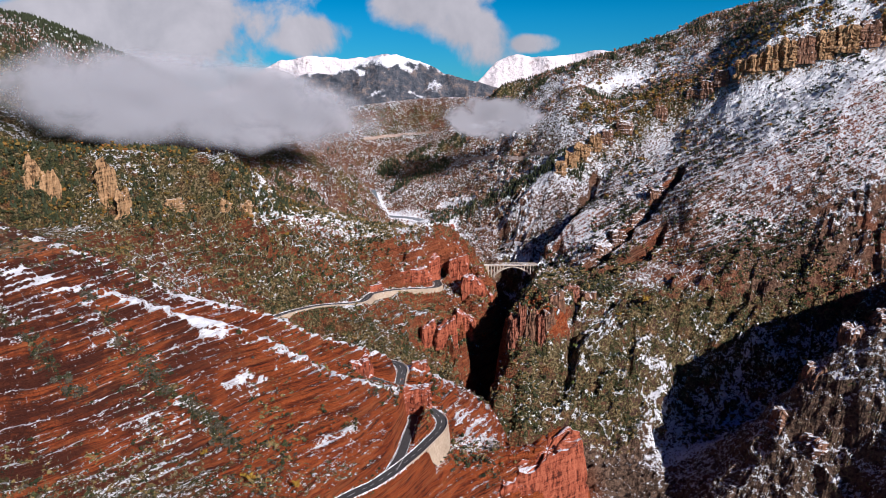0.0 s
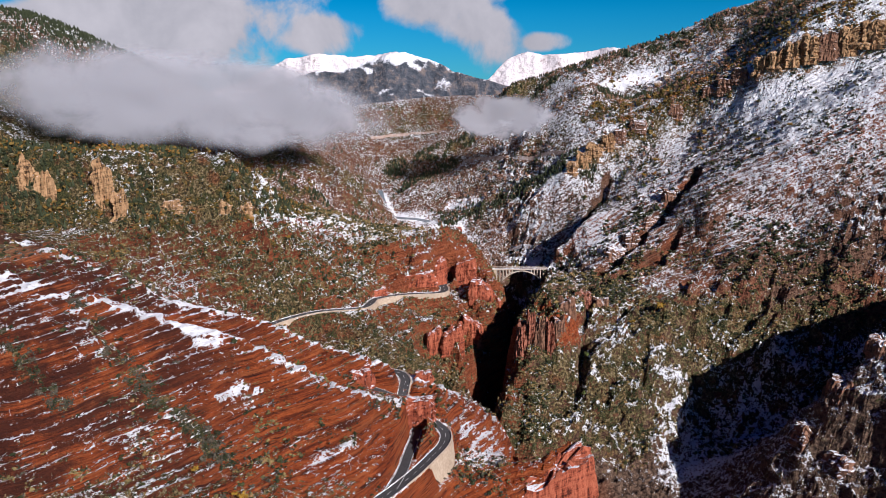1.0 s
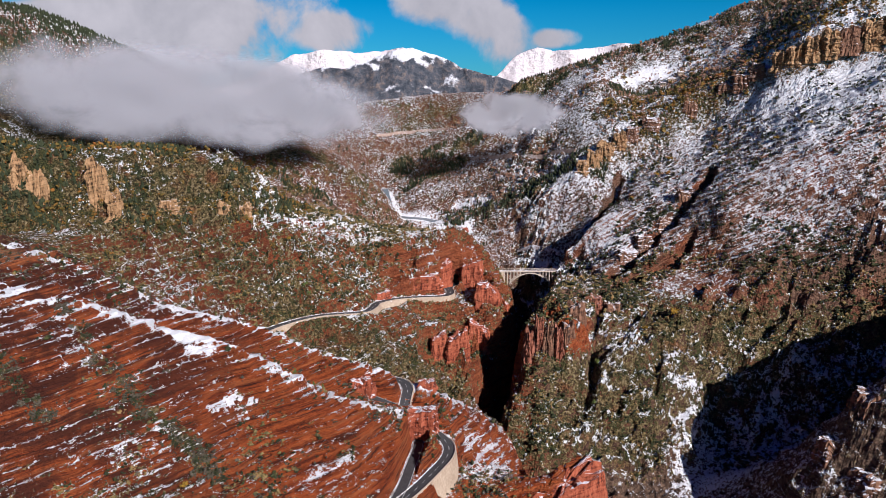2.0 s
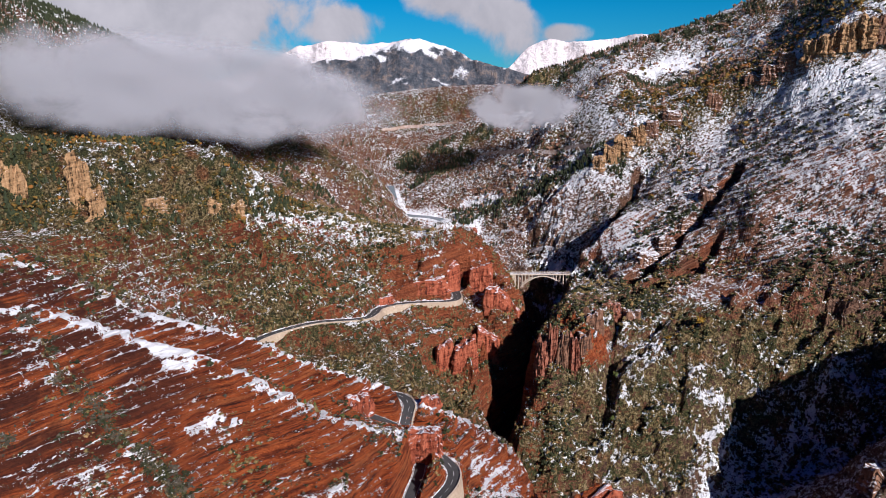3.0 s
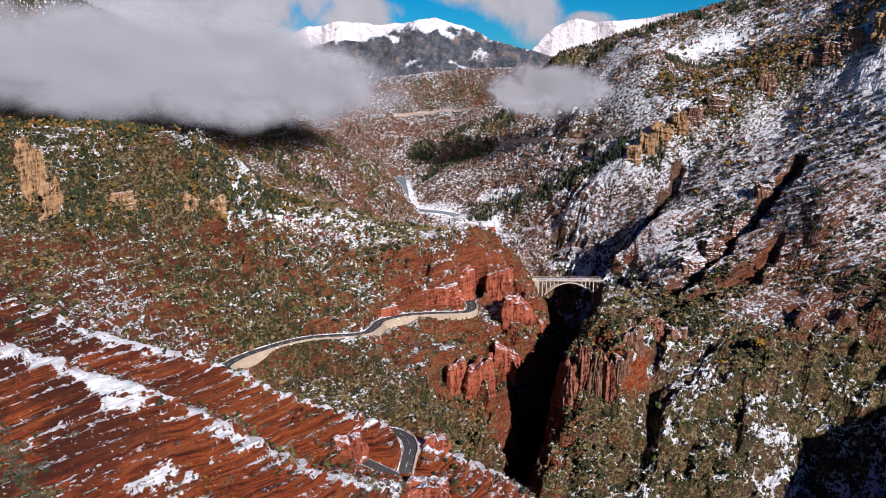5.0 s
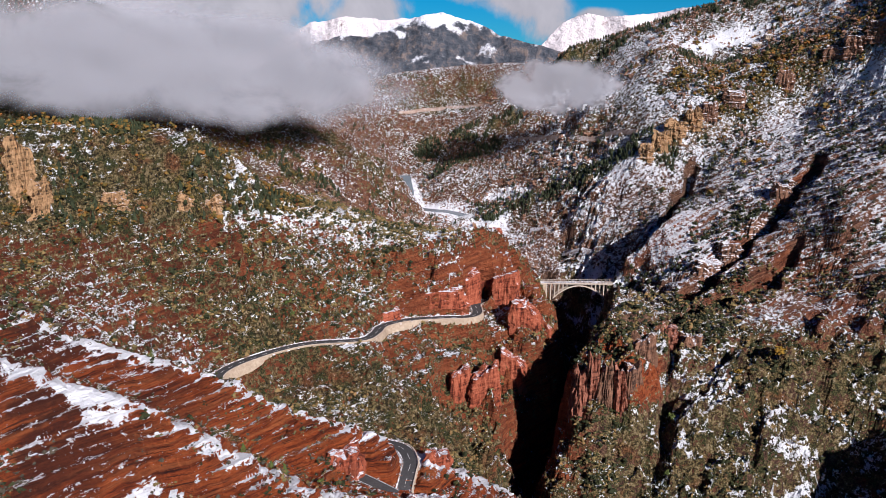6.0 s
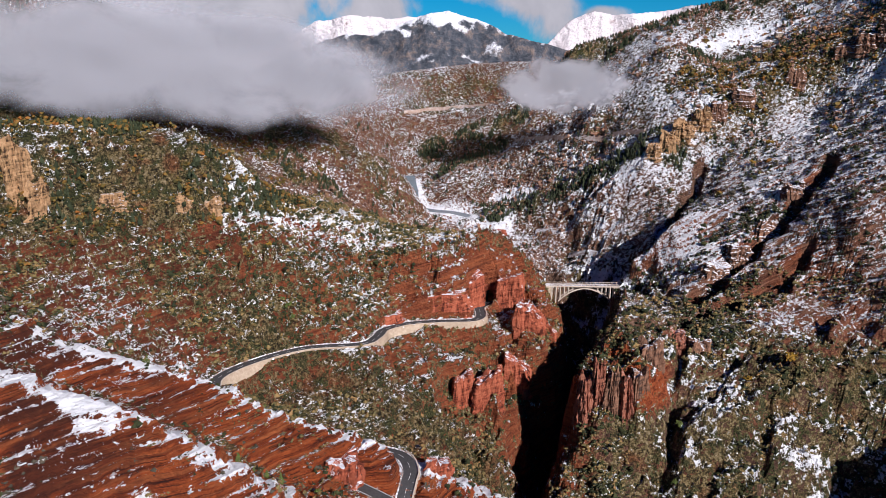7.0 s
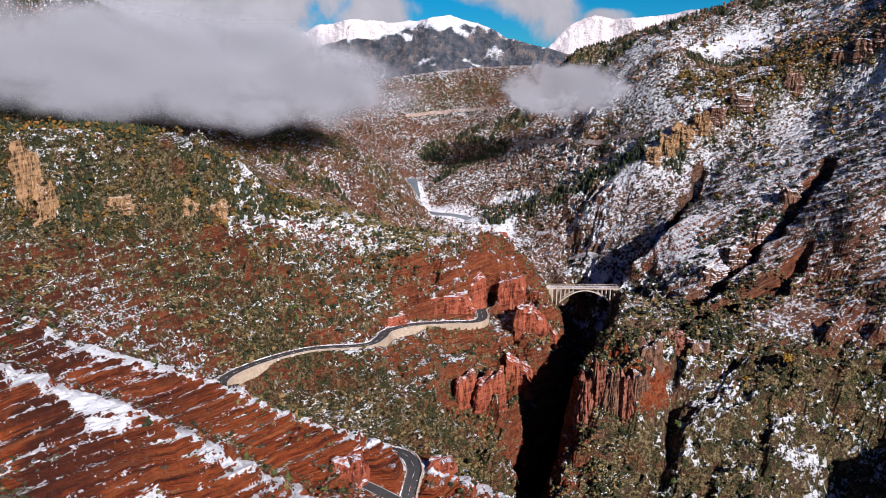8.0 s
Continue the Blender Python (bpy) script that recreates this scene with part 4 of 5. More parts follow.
# ---------------------------------------------------------------- road
def road(name, line, label, edge=True, dashes=True, verge=(1, 1)):
    bm = sweep(line, [(-HALF, 0.0), (HALF, 0.0), (HALF, -0.6), (-HALF, -0.6)])
    me = bpy.data.meshes.new(name)
    bm.to_mesh(me)
    bm.free()
    me.materials.append(ASPHALT)
    ob = tagged(new(name, me), label, "road", kind="structure")
    if edge:
        for o in (-HALF + 0.35, HALF - 0.35):
            part("edge_line", sweep(line, [(o - 0.09, 0.0), (o - 0.09, 0.02), (o + 0.09, 0.02), (o + 0.09, 0.0)]), PAINT, ob)
    if dashes:
        for i in range(2, len(line) - 3, 4):
            part("lane_dash", sweep(line[i:i + 3], [(-0.065, 0.0), (-0.065, 0.02), (0.065, 0.02), (0.065, 0.0)]), PAINT, ob)
    for sgn, on in zip((-1, 1), verge):
        if on:
            rnd = random.Random(5 + sgn)
            w = [0.35 + 0.7 * rnd.random() ** 2 for _ in line]

            bmv = bmesh.new()
            rings = []
            for i, p in enumerate(line):
                s = side(line, i) * sgn
                k = w[i]
                rings.append([bmv.verts.new(p + s * (HALF - 0.05) + Vector((0, 0, -0.2))), bmv.verts.new(p + s * HALF + Vector((0, 0, 0.12))), bmv.verts.new(p + s * (HALF + k * 0.6) + Vector((0, 0, 0.30))), bmv.verts.new(p + s * (HALF + k) + Vector((0, 0, -0.4)))])
            for a, b in zip(rings[:-1], rings[1:]):
                for k in range(3):
                    bmv.faces.new((a[k], a[k + 1], b[k + 1], b[k]))
            bmesh.ops.recalc_face_normals(bmv, faces=bmv.faces)
            part("snow_verge", bmv, VERGE, ob, "ploughed snow along the road edge")
    return ob


road("road_1", MAIN, "grey two-lane mountain road winding along the gorge", edge=False)
road("road_2", INNER, "short grey lane leading into a rock tunnel", dashes=False, verge=(1, 0))
road("road_3", INNER_TOP, "short grey lane leaving a rock tunnel", dashes=False, verge=(0, 0))


def stretch(line, x0, x1, y0, y1):
    return [p for p in line if x0 <= p.x <= x1 and y0 <= p.y <= y1]


def parapet(line, sgn, label):
    """A low stone wall on the outer edge, in lengths with capping stones."""
    root = tagged(new("parapet_wall"), label, "wall", group="roadside parapets")
    o = sgn * (HALF + 0.45)
    part("wall_body", sweep(line, [(o - 0.18, -0.8), (o - 0.18, 0.5), (o + 0.18, 0.5), (o + 0.18, -0.8)]), STONE, root)
    for i in range(0, len(line) - 1, 2):
        seg = line[i:i + 3]
        if len(seg) > 1:
            part("capping_stone", sweep(seg, [(o - 0.24, 0.5), (o - 0.24, 0.64), (o + 0.24, 0.64), (o + 0.24, 0.5)]), CONCRETE, root)
    return root


def retaining_wall(line, sgn, drop, label, ribs=True):
    """A battered masonry wall that carries the road's outer edge."""
    root = tagged(new("retaining_wall"), label, "wall", group="retaining walls")
    o = sgn * (HALF + 0.25)
    n = len(line) - 1

    def taper(i):
        return min(1.0, 0.25 + 2.2 * min(i, n - i) / max(1, n))
    bm = bmesh.new()
    rings = []
    for i, p in enumerate(line):
        s = side(line, i)
        d = drop * taper(i)
        rings.append([bm.verts.new(p + s * o + Vector((0, 0, 0.1))), bm.verts.new(p + s * (o + sgn * 0.6) + Vector((0, 0, 0.1))), bm.verts.new(p + s * (o + sgn * (0.6 + d * 0.12)) + Vector((0, 0, -d))), bm.verts.new(p + s * (o - sgn * 1.0) + Vector((0, 0, -d)))])
    for a, b in zip(rings[:-1], rings[1:]):
        for k in range(4):
            bm.faces.new((a[k], a[(k + 1) % 4], b[(k + 1) % 4], b[k]))
    bm.faces.new(rings[0]), bm.faces.new(rings[-1])
    bmesh.ops.recalc_face_normals(bm, faces=bm.faces)
    part("wall_face", bm, STONE, root)
    if ribs:
        for i in range(2, n - 1, 4):
            p, s = line[i], side(line, i)
            d = drop * taper(i)
            a = math.degrees(math.atan2(s.y, s.x))
            q = p + s * (o + sgn * (0.75 + d * 0.05))
            part("buttress", box(bmesh.new(), q.x, q.y, p.z - d / 2, 1.0 + d * 0.1, 0.8, d, a), CONCRETE, root)
    return root


NEAR_CURVE = stretch(MAIN, -22, 2, 296, 348)
parapet(NEAR_CURVE, 1, "pale stone parapet along the outer bend")
retaining_wall(stretch(MAIN, -14, 2, 311, 347), 1, 15, "tall pale concrete retaining wall under the road bend", False)
SECOND = stretch(MAIN, -32, -20, 362, 386)
parapet(SECOND, 1, "snow-dusted stone parapet on the rock nose")
retaining_wall(stretch(MAIN, -26, -20, 363, 380), 1, 6, "short stone retaining wall on the rock nose")
HAIRPIN = stretch(MAIN, -120, -40, 404, 496)
parapet(HAIRPIN, 1, "long pale stone parapet beside the mountain road")
retaining_wall(stretch(MAIN, -117, -100, 406, 441), 1, 5, "curved retaining wall below the hairpin bend", False)
retaining_wall(stretch(MAIN, -64, -30, 462, 500), 1, 7, "pale retaining wall under the road on the slope", False)
retaining_wall(stretch(MAIN, -30, -2, 496, 522), 1, 8, "pale retaining wall at the foot of red cliffs", False)
parapet(stretch(MAIN, -40, 0, 494, 532), 1, "pale stone parapet leading to the tunnel")


# ---------------------------------------------------------------- tunnels
def tunnel_portal(x, y, z, heading, width, height, depth, face, label):
    """An arched mouth in a block of rock; heading: degrees of the way into it from +y, to the left."""
    root = tagged(new("tunnel_portal"), label, "tunnel", group="road tunnels")
    root.matrix_world = pose(x, y, z, 0, 0, heading)
    arch = [(width / 2, -0.5), (width / 2, height * 0.55)]
    arch += [(width / 2 * math.cos(a), height * 0.55 + height * 0.45 * math.sin(a)) for a in np.linspace(0.2, math.pi - 0.2, 11)]
    arch += [(-width / 2, height * 0.55), (-width / 2, -0.5)]
    rnd = random.Random(int(x * 7))
    n = len(arch)
    W, H = width * 0.5 + 2.2, height + 2.4
    outer = []
    for i, (u, v) in enumerate(arch):
        a = math.atan2(v - height * 0.45, u)
        k = min(W / max(1e-3, abs(math.cos(a))), (H - height * 0.45) / max(1e-3, abs(math.sin(a))))
        outer.append((k * math.cos(a) * rnd.uniform(0.85, 1.1), max(-0.5, height * 0.45 + k * math.sin(a) * rnd.uniform(0.85, 1.1))))
    bm = bmesh.new()
    fi = [bm.verts.new((u, 0, v)) for u, v in arch]
    fo = [bm.verts.new((u, rnd.uniform(-0.5, 0.5), v)) for u, v in outer]
    bo = [bm.verts.new((u * 1.1, depth, v * 1.05)) for u, v in outer]
    for i in range(n - 1):
        bm.faces.new((fi[i], fi[i + 1], fo[i + 1], fo[i]))
        bm.faces.new((fo[i], fo[i + 1], bo[i + 1], bo[i]))
    bmesh.ops.recalc_face_normals(bm, faces=bm.faces)
    part("rock_face", bm, face, root)
    bm = bmesh.new()
    a = [bm.verts.new((u, 0.02, v)) for u, v in arch]
    b = [bm.verts.new((u * 0.96, depth, v * 0.97)) for u, v in arch]
    for i in range(n - 1):
        bm.faces.new((a[i], b[i], b[i + 1], a[i + 1]))
    bm.faces.new(b)
    part("lining", bm, DARKROCK, root, "dark rough tunnel lining")
    return root


# ---------------------------------------------------------------- rock
def rock_material(name, dark, mid, light, snow):
    m = Nodes(name, 0.9)
    beds = m.noise(0.55, 7, 0.72, bedding(m, 1.6))
    crack = m.noise(0.5, 6, 0.7, m.coord((1.0, 1.0, 0.18)))
    col = m.ramp(m.punch(m.math("ADD", m.math("MULTIPLY", beds, 0.4), m.math("MULTIPLY", crack, 0.6)), 2.2), [(0.33, dark), (0.45, mid), (0.64, light), (0.85, mid)])
    col = snow_dust(m, col, snow)
    m.bump(m.math("ADD", beds, m.math("MULTIPLY", crack, 1.6)), 0.9, 1.0)
    return m.done(col)


RED_ROCK = rock_material("red_rock", (0.07, 0.015, 0.008), (0.27, 0.062, 0.029), (0.42, 0.125, 0.065), 0.02)
TAN_ROCK = rock_material("tan_rock", (0.04, 0.022, 0.012), (0.31, 0.18, 0.085), (0.48, 0.29, 0.15), -0.1)
BROWN_ROCK = rock_material("brown_rock", (0.045, 0.026, 0.018), (0.17, 0.085, 0.052), (0.27, 0.14, 0.085), 0.1)
RUSSET_ROCK = rock_material("russet_rock", (0.035, 0.013, 0.009), (0.25, 0.085, 0.050), (0.36, 0.15, 0.095), -0.02)
TUNNEL_ROCK = rock_material("tunnel_rock", (0.06, 0.014, 0.008), (0.24, 0.055, 0.026), (0.33, 0.09, 0.045), -0.6)


def rock_outcrop(x, y, z, w, d, h, material, seed, label, turn=0.0, lean=0.0, tilt=0.0, split=1.0, square=4):
    """A crag: an upright block split by fissures and stepped by beds."""
    nt_, nh = 64, 26
    th = np.linspace(0, 2 * math.pi, nt_, endpoint=False)
    hs = np.linspace(0, 1, nh)
    T, Hh = np.meshgrid(th, hs)
    c, s = np.cos(T), np.sin(T)
    r = (np.abs(c) ** square + np.abs(s) ** square) ** (-1 / square)
    fiss = fbm(T * 3.2 + seed, Hh * 1.4 + seed * 3, 4, seed, 0.6, ridged=True)
    # the seam of the angle closes on itself
    blend = np.minimum(1, np.minimum(T, 2 * math.pi - T) * 2.5)
    fiss = 0.25 * fiss + 0.75 * np.round(fiss * 5) / 5
    fiss = 0.62 + (fiss - 0.62) * blend
    beds = np.round(4 * fbm(Hh * 9 + seed, T * 0.35 * blend, 3, seed + 4)) / 4
    wide = 1 + min(1.0, split) * 0.5 * (fbm(Hh * 2.2 + seed * 1.7, T * 0 + seed, 3, seed + 2) - 0.5)
    r = r * (1 - split * (0.75 * (fiss - 0.55) + 0.5 * (beds - 0.5))) * (1.08 - 0.20 * Hh ** 3) * wide
    top = 1 + 0.6 * min(1.0, split) * (fbm(c * 1.3 + 9 + seed, s * 1.3 + 5, 3, seed + 8) - 0.5)
    top = top + tilt * c
    X = r * c * w / 2
    Y = r * s * d / 2 + lean * Hh * h
    Z = Hh * h * top
    for k in (0.8, 0.55, 0.28):
        mx, my, mz = X[nh - 1].mean(), Y[nh - 1].mean(), Z[nh - 1].mean()
        lump = (fbm(X[nh - 1] / 3 * k + seed, Y[nh - 1] / 3 * k, 3, seed + 6) - 0.42) * h * 0.16
        X, Y = np.vstack([X, mx + (0.45 * (X[nh - 1] - mx) + 0.22 * w * c[0]) * k]), np.vstack([Y, my + (0.45 * (Y[nh - 1] - my) + 0.22 * d * s[0]) * k])
        Z = np.vstack([Z, mz + (Z[nh - 1] - mz) * k + lump])
    nh += 3
    co = np.r_[np.stack([X, Y, Z], -1).reshape(-1, 3), [[X[-1].mean(), Y[-1].mean(), Z[-1].mean()]]]
    idx = np.arange(nt_ * nh).reshape(nh, nt_)
    nx = np.roll(idx, -1, 1)
    tris = np.r_[np.stack([idx[:-1], nx[:-1], nx[1:]], -1).reshape(-1, 3), np.stack([idx[:-1], nx[1:], idx[1:]], -1).reshape(-1, 3), np.stack([idx[-1], nx[-1], np.full(nt_, nt_ * nh)], -1)]
    ob = new("rock_outcrop", sheet("rock_outcrop", co, tris, material))
    ob.matrix_world = pose(x, y, z, 0, 0, turn)
    return tagged(ob, label, "rock", group="crags")


CRAGS = [
    # x, y, foot, width, depth, height, kind, turn
    (-290, 446, 150, 14, 12, 36, "tan", 10), (-268, 448, 152, 13, 12, 40, "tan", -8), (-257, 447, 152, 11, 11, 33, "tan", 10), (-223, 452, 152, 11, 10, 36, "tan", 4), (-210, 446, 154, 7, 9, 19, "tan", 0), (-184, 464, 157, 12, 8, 9, "tan", 5), (-150, 473, 152, 9, 8, 12, "tan", 10), (-139, 477, 152, 8, 8, 10, "tan", 20),
    (110, 640, 166, 10, 9, 13, "tan", -20), (120, 643, 171, 11, 9, 15, "tan", -25), (131, 646, 178, 12, 9, 17, "tan", -20), (143, 649, 187, 11, 9, 15, "tan", -25), (155, 652, 194, 10, 9, 13, "brown", -25), (172, 655, 203, 13, 9, 12, "brown", -25), (205, 655, 214, 12, 9, 15, "brown", -25), (235, 652, 232, 13, 9, 13, "brown", -30),
    (243, 644, 236, 11, 9, 15, "brown", -30), (254, 638, 246, 12, 9, 14, "brown", -35), (266, 624, 252, 11, 9, 17, "tan", -50), (274, 617, 256, 11, 9, 17, "tan", -40), (284, 611, 259, 13, 10, 20, "tan", -30), (296, 606, 261, 13, 10, 22, "tan", -25), (309, 602, 264, 14, 10, 21, "brown", -20), (322, 597, 267, 14, 11, 22, "tan", -25), (337, 592, 272, 15, 11, 22, "tan", -25), (352, 587, 276, 15, 11, 20, "brown", -25), (368, 581, 281, 17, 11, 20, "tan", -25),
    (174, 560, 146, 10, 10, 16, "brown", 0), (184, 568, 150, 10, 10, 13, "brown", 10), (126, 532, 110, 15, 12, 11, "brown", 8), (140, 538, 118, 12, 12, 12, "brown", -5), (158, 549, 132, 13, 12, 11, "brown", 0),
    (48, 447, 48, 7, 9, 38, "russet", 5), (54, 446, 48, 6, 8, 43, "russet", -10), (60, 444, 50, 7, 9, 40, "brown", -10), (66, 443, 54, 6, 8, 36, "russet", 8), (72, 446, 58, 8, 9, 33, "brown", 8), (78, 458, 66, 11, 10, 34, "brown", 0), (93, 474, 82, 13, 10, 20, "russet", 0), (104, 470, 78, 10, 9, 20, "brown", 10),
    (206, 352, 62, 15, 12, 26, "brown", 0), (224, 354, 86, 14, 12, 24, "brown", 15), (240, 350, 98, 16, 12, 20, "brown", -10), (202, 332, 40, 18, 12, 16, "brown", 5), (188, 350, 48, 12, 10, 16, "brown", 5),
    (-15, 355, 58, 15, 11, 17, "red", 0), (-48, 368, 70, 12, 12, 16, "red", 10), (-14, 379, 64, 10, 8, 16, "red", 0),
]
ROCKS = {"tan": (TAN_ROCK, "tan limestone crag with dark fissures on the hillside"), "red": (RED_ROCK, "red sandstone crag with snow on its ledges"), "russet": (RUSSET_ROCK, "russet rock column with dark fissures at the gorge edge"), "brown": (BROWN_ROCK, "brown weathered rock spur dusted with snow")}
for i, (x, y, z, w, d, h, kind, turn) in enumerate(CRAGS):
    rock_outcrop(x, y, z, w, d, h, ROCKS[kind][0], 11 + i * 7, ROCKS[kind][1], turn, split={"tan": 1.15, "russet": 1.0}.get(kind, 0.75), square={"tan": 5, "russet": 4}.get(kind, 7))

# sheer slabs about the upper tunnel: x, y, foot, width, depth, height, turn, tilt
SLABS = [(-31, 509, 86, 41, 10, 20, 4, 0.14), (-11, 525, 92, 15, 9, 18, 28, 0.18), (12, 529, 84, 16, 14, 26, -8, 0.12), (23, 507, 72, 17, 11, 27, -12, -0.14), (34, 515, 64, 13, 12, 26, -20, -0.16), (2.5, 553, 112, 15, 10, 20, 0, 0.05), (2, 470, 52, 15, 9, 24, 6, 0.14), (-10.5, 472, 54, 11, 8, 19, 14, 0.16), (-52, 495, 80, 13, 9, 18, 30, 0.1), (17, 490, 56, 14, 9, 20, -10, -0.16)]
for i, (x, y, z, w, d, h, turn, tilt) in enumerate(SLABS):
    rock_outcrop(x, y, z, w, d, h, RED_ROCK, 211 + i * 5, "sheer red sandstone slab with a snow-dusted top", turn, tilt=tilt, split=0.5, square=7)

rock_outcrop(55, 331, -8, 42, 15, 57, RED_ROCK, 5, "big red sandstone block with a sheer face and snowy top", 14, tilt=0.16, split=0.45)
rock_outcrop(30, 322, 4, 18, 14, 34, RED_ROCK, 29, "red rock shoulder beside the sheer block", 24, split=0.6)

tunnel_portal(-16.3, 347.5, 61.4, 0, 4.6, 4.8, 7, TUNNEL_ROCK, "dark arched tunnel mouth cut through red rock")
tunnel_portal(-41, 366, 76, 75, 4.4, 4.6, 6, TUNNEL_ROCK, "dark tunnel mouth facing the road bend")
tunnel_portal(0.6, 530.0, 94.5, -28, 5.2, 8.0, 8, TUNNEL_ROCK, "tall dark tunnel mouth below a red rock tower")


# ---------------------------------------------------------------- bridge
def arch_bridge():
    a, b = Vector((21, 557.5, 98.3)), Vector((79, 561.5, 98.3))
    root = tagged(new("arch_bridge"), "pale concrete arch bridge with slender piers across the gorge", "bridge")
    L = math.dist(a[:2], b[:2])
    root.matrix_world = pose(a.x, a.y, a.z, 0, 0, math.degrees(math.atan2(b.y - a.y, b.x - a.x)))

    def hung(name, bm, mat, label=""):
        return part(name, bm, mat, root, label)
    hung("deck", box(bmesh.new(), L / 2 - 7, 0, -0.35, L + 14, 5.6, 0.7), CONCRETE)
    hung("road_surface", box(bmesh.new(), L / 2 - 7, 0, 0.03, L + 14, 4.6, 0.06), VERGE, "snow-covered road surface")
    x0, x1, rise = 21.0, 53.5, 8.0
    for yy in (-1.9, 1.9):
        bm = bmesh.new()
        rings = []
        for t in np.linspace(0, 1, 25):
            x = x0 + (x1 - x0) * t
            z = -1.5 - rise * (2 * t - 1) ** 2
            k = 0.55 + 0.35 * abs(2 * t - 1)
            rings.append([bm.verts.new((x, yy + dy, z + dz)) for dy, dz in ((-0.5, 0), (0.5, 0), (0.5, -k), (-0.5, -k))])
        for r, q in zip(rings[:-1], rings[1:]):
            for k in range(4):
                bm.faces.new((r[k], r[(k + 1) % 4], q[(k + 1) % 4], q[k]))
        bm.faces.new(rings[0]), bm.faces.new(rings[-1])
        bmesh.ops.recalc_face_normals(bm, faces=bm.faces)
        hung("arch_rib", bm, CONCRETE)
    for x in np.arange(17.0, 57.5, 2.55):
        t = (x - x0) / (x1 - x0)
        foot = -1.5 - rise * (2 * t - 1) ** 2 if 0 <= t <= 1 else -11.0
        if foot > -2.4:
            continue
        for yy in (-1.9, 1.9):
            hung("pier", box(bmesh.new(), x, yy, (foot - 0.7) / 2, 0.62, 0.7, -foot - 0.7), CONCRETE)
    for yy in (-2.6, 2.6):
        hung("rail", box(bmesh.new(), L / 2 - 7, yy, 0.95, L + 14, 0.18, 0.16), CONCRETE)
        for x in np.arange(-13, L, 2.6):
            hung("rail_post", box(bmesh.new(), x, yy, 0.45, 0.2, 0.2, 0.9), CONCRETE)
    hung("abutment", box(bmesh.new(), 2.0, 0, -5.5, 29.0, 5.0, 9.8), STONE, "pale masonry abutment")
    hung("abutment", box(bmesh.new(), L + 1, 0, -5.5, 6.0, 5.0, 9.8), STONE, "pale masonry abutment")
    return root


arch_bridge()


# ---------------------------------------------------------------- plants
ICO = bmesh.new()
bmesh.ops.create_icosphere(ICO, subdivisions=1, radius=1)
ICO_V = np.array([v.co[:] for v in ICO.verts])
ICO_F = np.array([[v.index for v in f.verts] for f in ICO.faces])
ICO.free()


OCTA_V = np.array([(1, 0, 0), (-1, 0, 0), (0, 1, 0), (0, -1, 0), (0, 0, 1), (0, 0, -1)], float)
OCTA_F = np.array([(0, 2, 4), (2, 1, 4), (1, 3, 4), (3, 0, 4), (2, 0, 5), (1, 2, 5), (3, 1, 5), (0, 3, 5)])


def blobs(centres, sizes, rng, squash=0.8, jag=0.5, spray=False):
    """Ragged clumps, or pointed sprays, one island each: places and faces."""
    ico_v, ico_f = (OCTA_V, OCTA_F) if spray else (ICO_V, ICO_F)
    n, k = len(centres), len(ico_v)
    r = 1 + rng.uniform(-jag, jag, (n, k, 1))
    ang = rng.uniform(0, 2 * math.pi, n)
    c, s = np.cos(ang)[:, None], np.sin(ang)[:, None]
    v = ico_v[None] * r
    v = np.stack([v[..., 0] * c - v[..., 1] * s, v[..., 0] * s + v[..., 1] * c, v[..., 2] * squash], -1)
    v = v * sizes[:, None, None] + centres[:, None]
    f = ico_f[None] + (np.arange(n) * k)[:, None, None]
    return v.reshape(-1, 3), f.reshape(-1, 3)


def leaves(name, stops, snow=None):
    return plain(name, stops, 1.5, 0.8, 0.5, 0.2, True, snow)


OLIVE = leaves("olive_scrub", [(0.1, (0.024, 0.021, 0.010)), (0.35, (0.095, 0.078, 0.030)), (0.55, (0.20, 0.145, 0.055)), (0.72, (0.28, 0.155, 0.062)), (0.9, (0.26, 0.22, 0.10))])
FROSTED = leaves("frosted_scrub", [(0.1, (0.030, 0.026, 0.018)), (0.5, (0.075, 0.062, 0.042)), (0.9, (0.13, 0.10, 0.07))], -0.22)
AUTUMN = leaves("autumn_leaves", [(0.14, (0.012, 0.015, 0.006)), (0.32, (0.055, 0.046, 0.014)), (0.46, (0.13, 0.092, 0.022)), (0.58, (0.19, 0.104, 0.022)), (0.70, (0.26, 0.098, 0.020)), (0.88, (0.29, 0.090, 0.018))])
PINE = leaves("pine_needles", [(0.1, (0.010, 0.014, 0.006)), (0.5, (0.028, 0.036, 0.015)), (0.9, (0.060, 0.068, 0.030))])
DEEP = leaves("dark_bush", [(0.1, (0.008, 0.011, 0.005)), (0.45, (0.022, 0.028, 0.010)), (0.7, (0.050, 0.052, 0.016)), (0.92, (0.11, 0.085, 0.022))])
GREEN = leaves("green_leaves", [(0.1, (0.05, 0.075, 0.018)), (0.5, (0.10, 0.13, 0.03)), (0.9, (0.16, 0.18, 0.05))])
GOLD = leaves("golden_leaves", [(0.1, (0.16, 0.09, 0.012)), (0.5, (0.30, 0.17, 0.02)), (0.9, (0.40, 0.24, 0.03))])
BARK = plain("bark", [(0.3, (0.045, 0.032, 0.022)), (0.7, (0.12, 0.09, 0.065))], 3.0)
# twig tones raised to put the haze over the far slopes into the colour
BARE = leaves("bare_twigs", [(0.1, (0.13, 0.070, 0.046)), (0.5, (0.25, 0.135, 0.088)), (0.9, (0.36, 0.23, 0.16))])


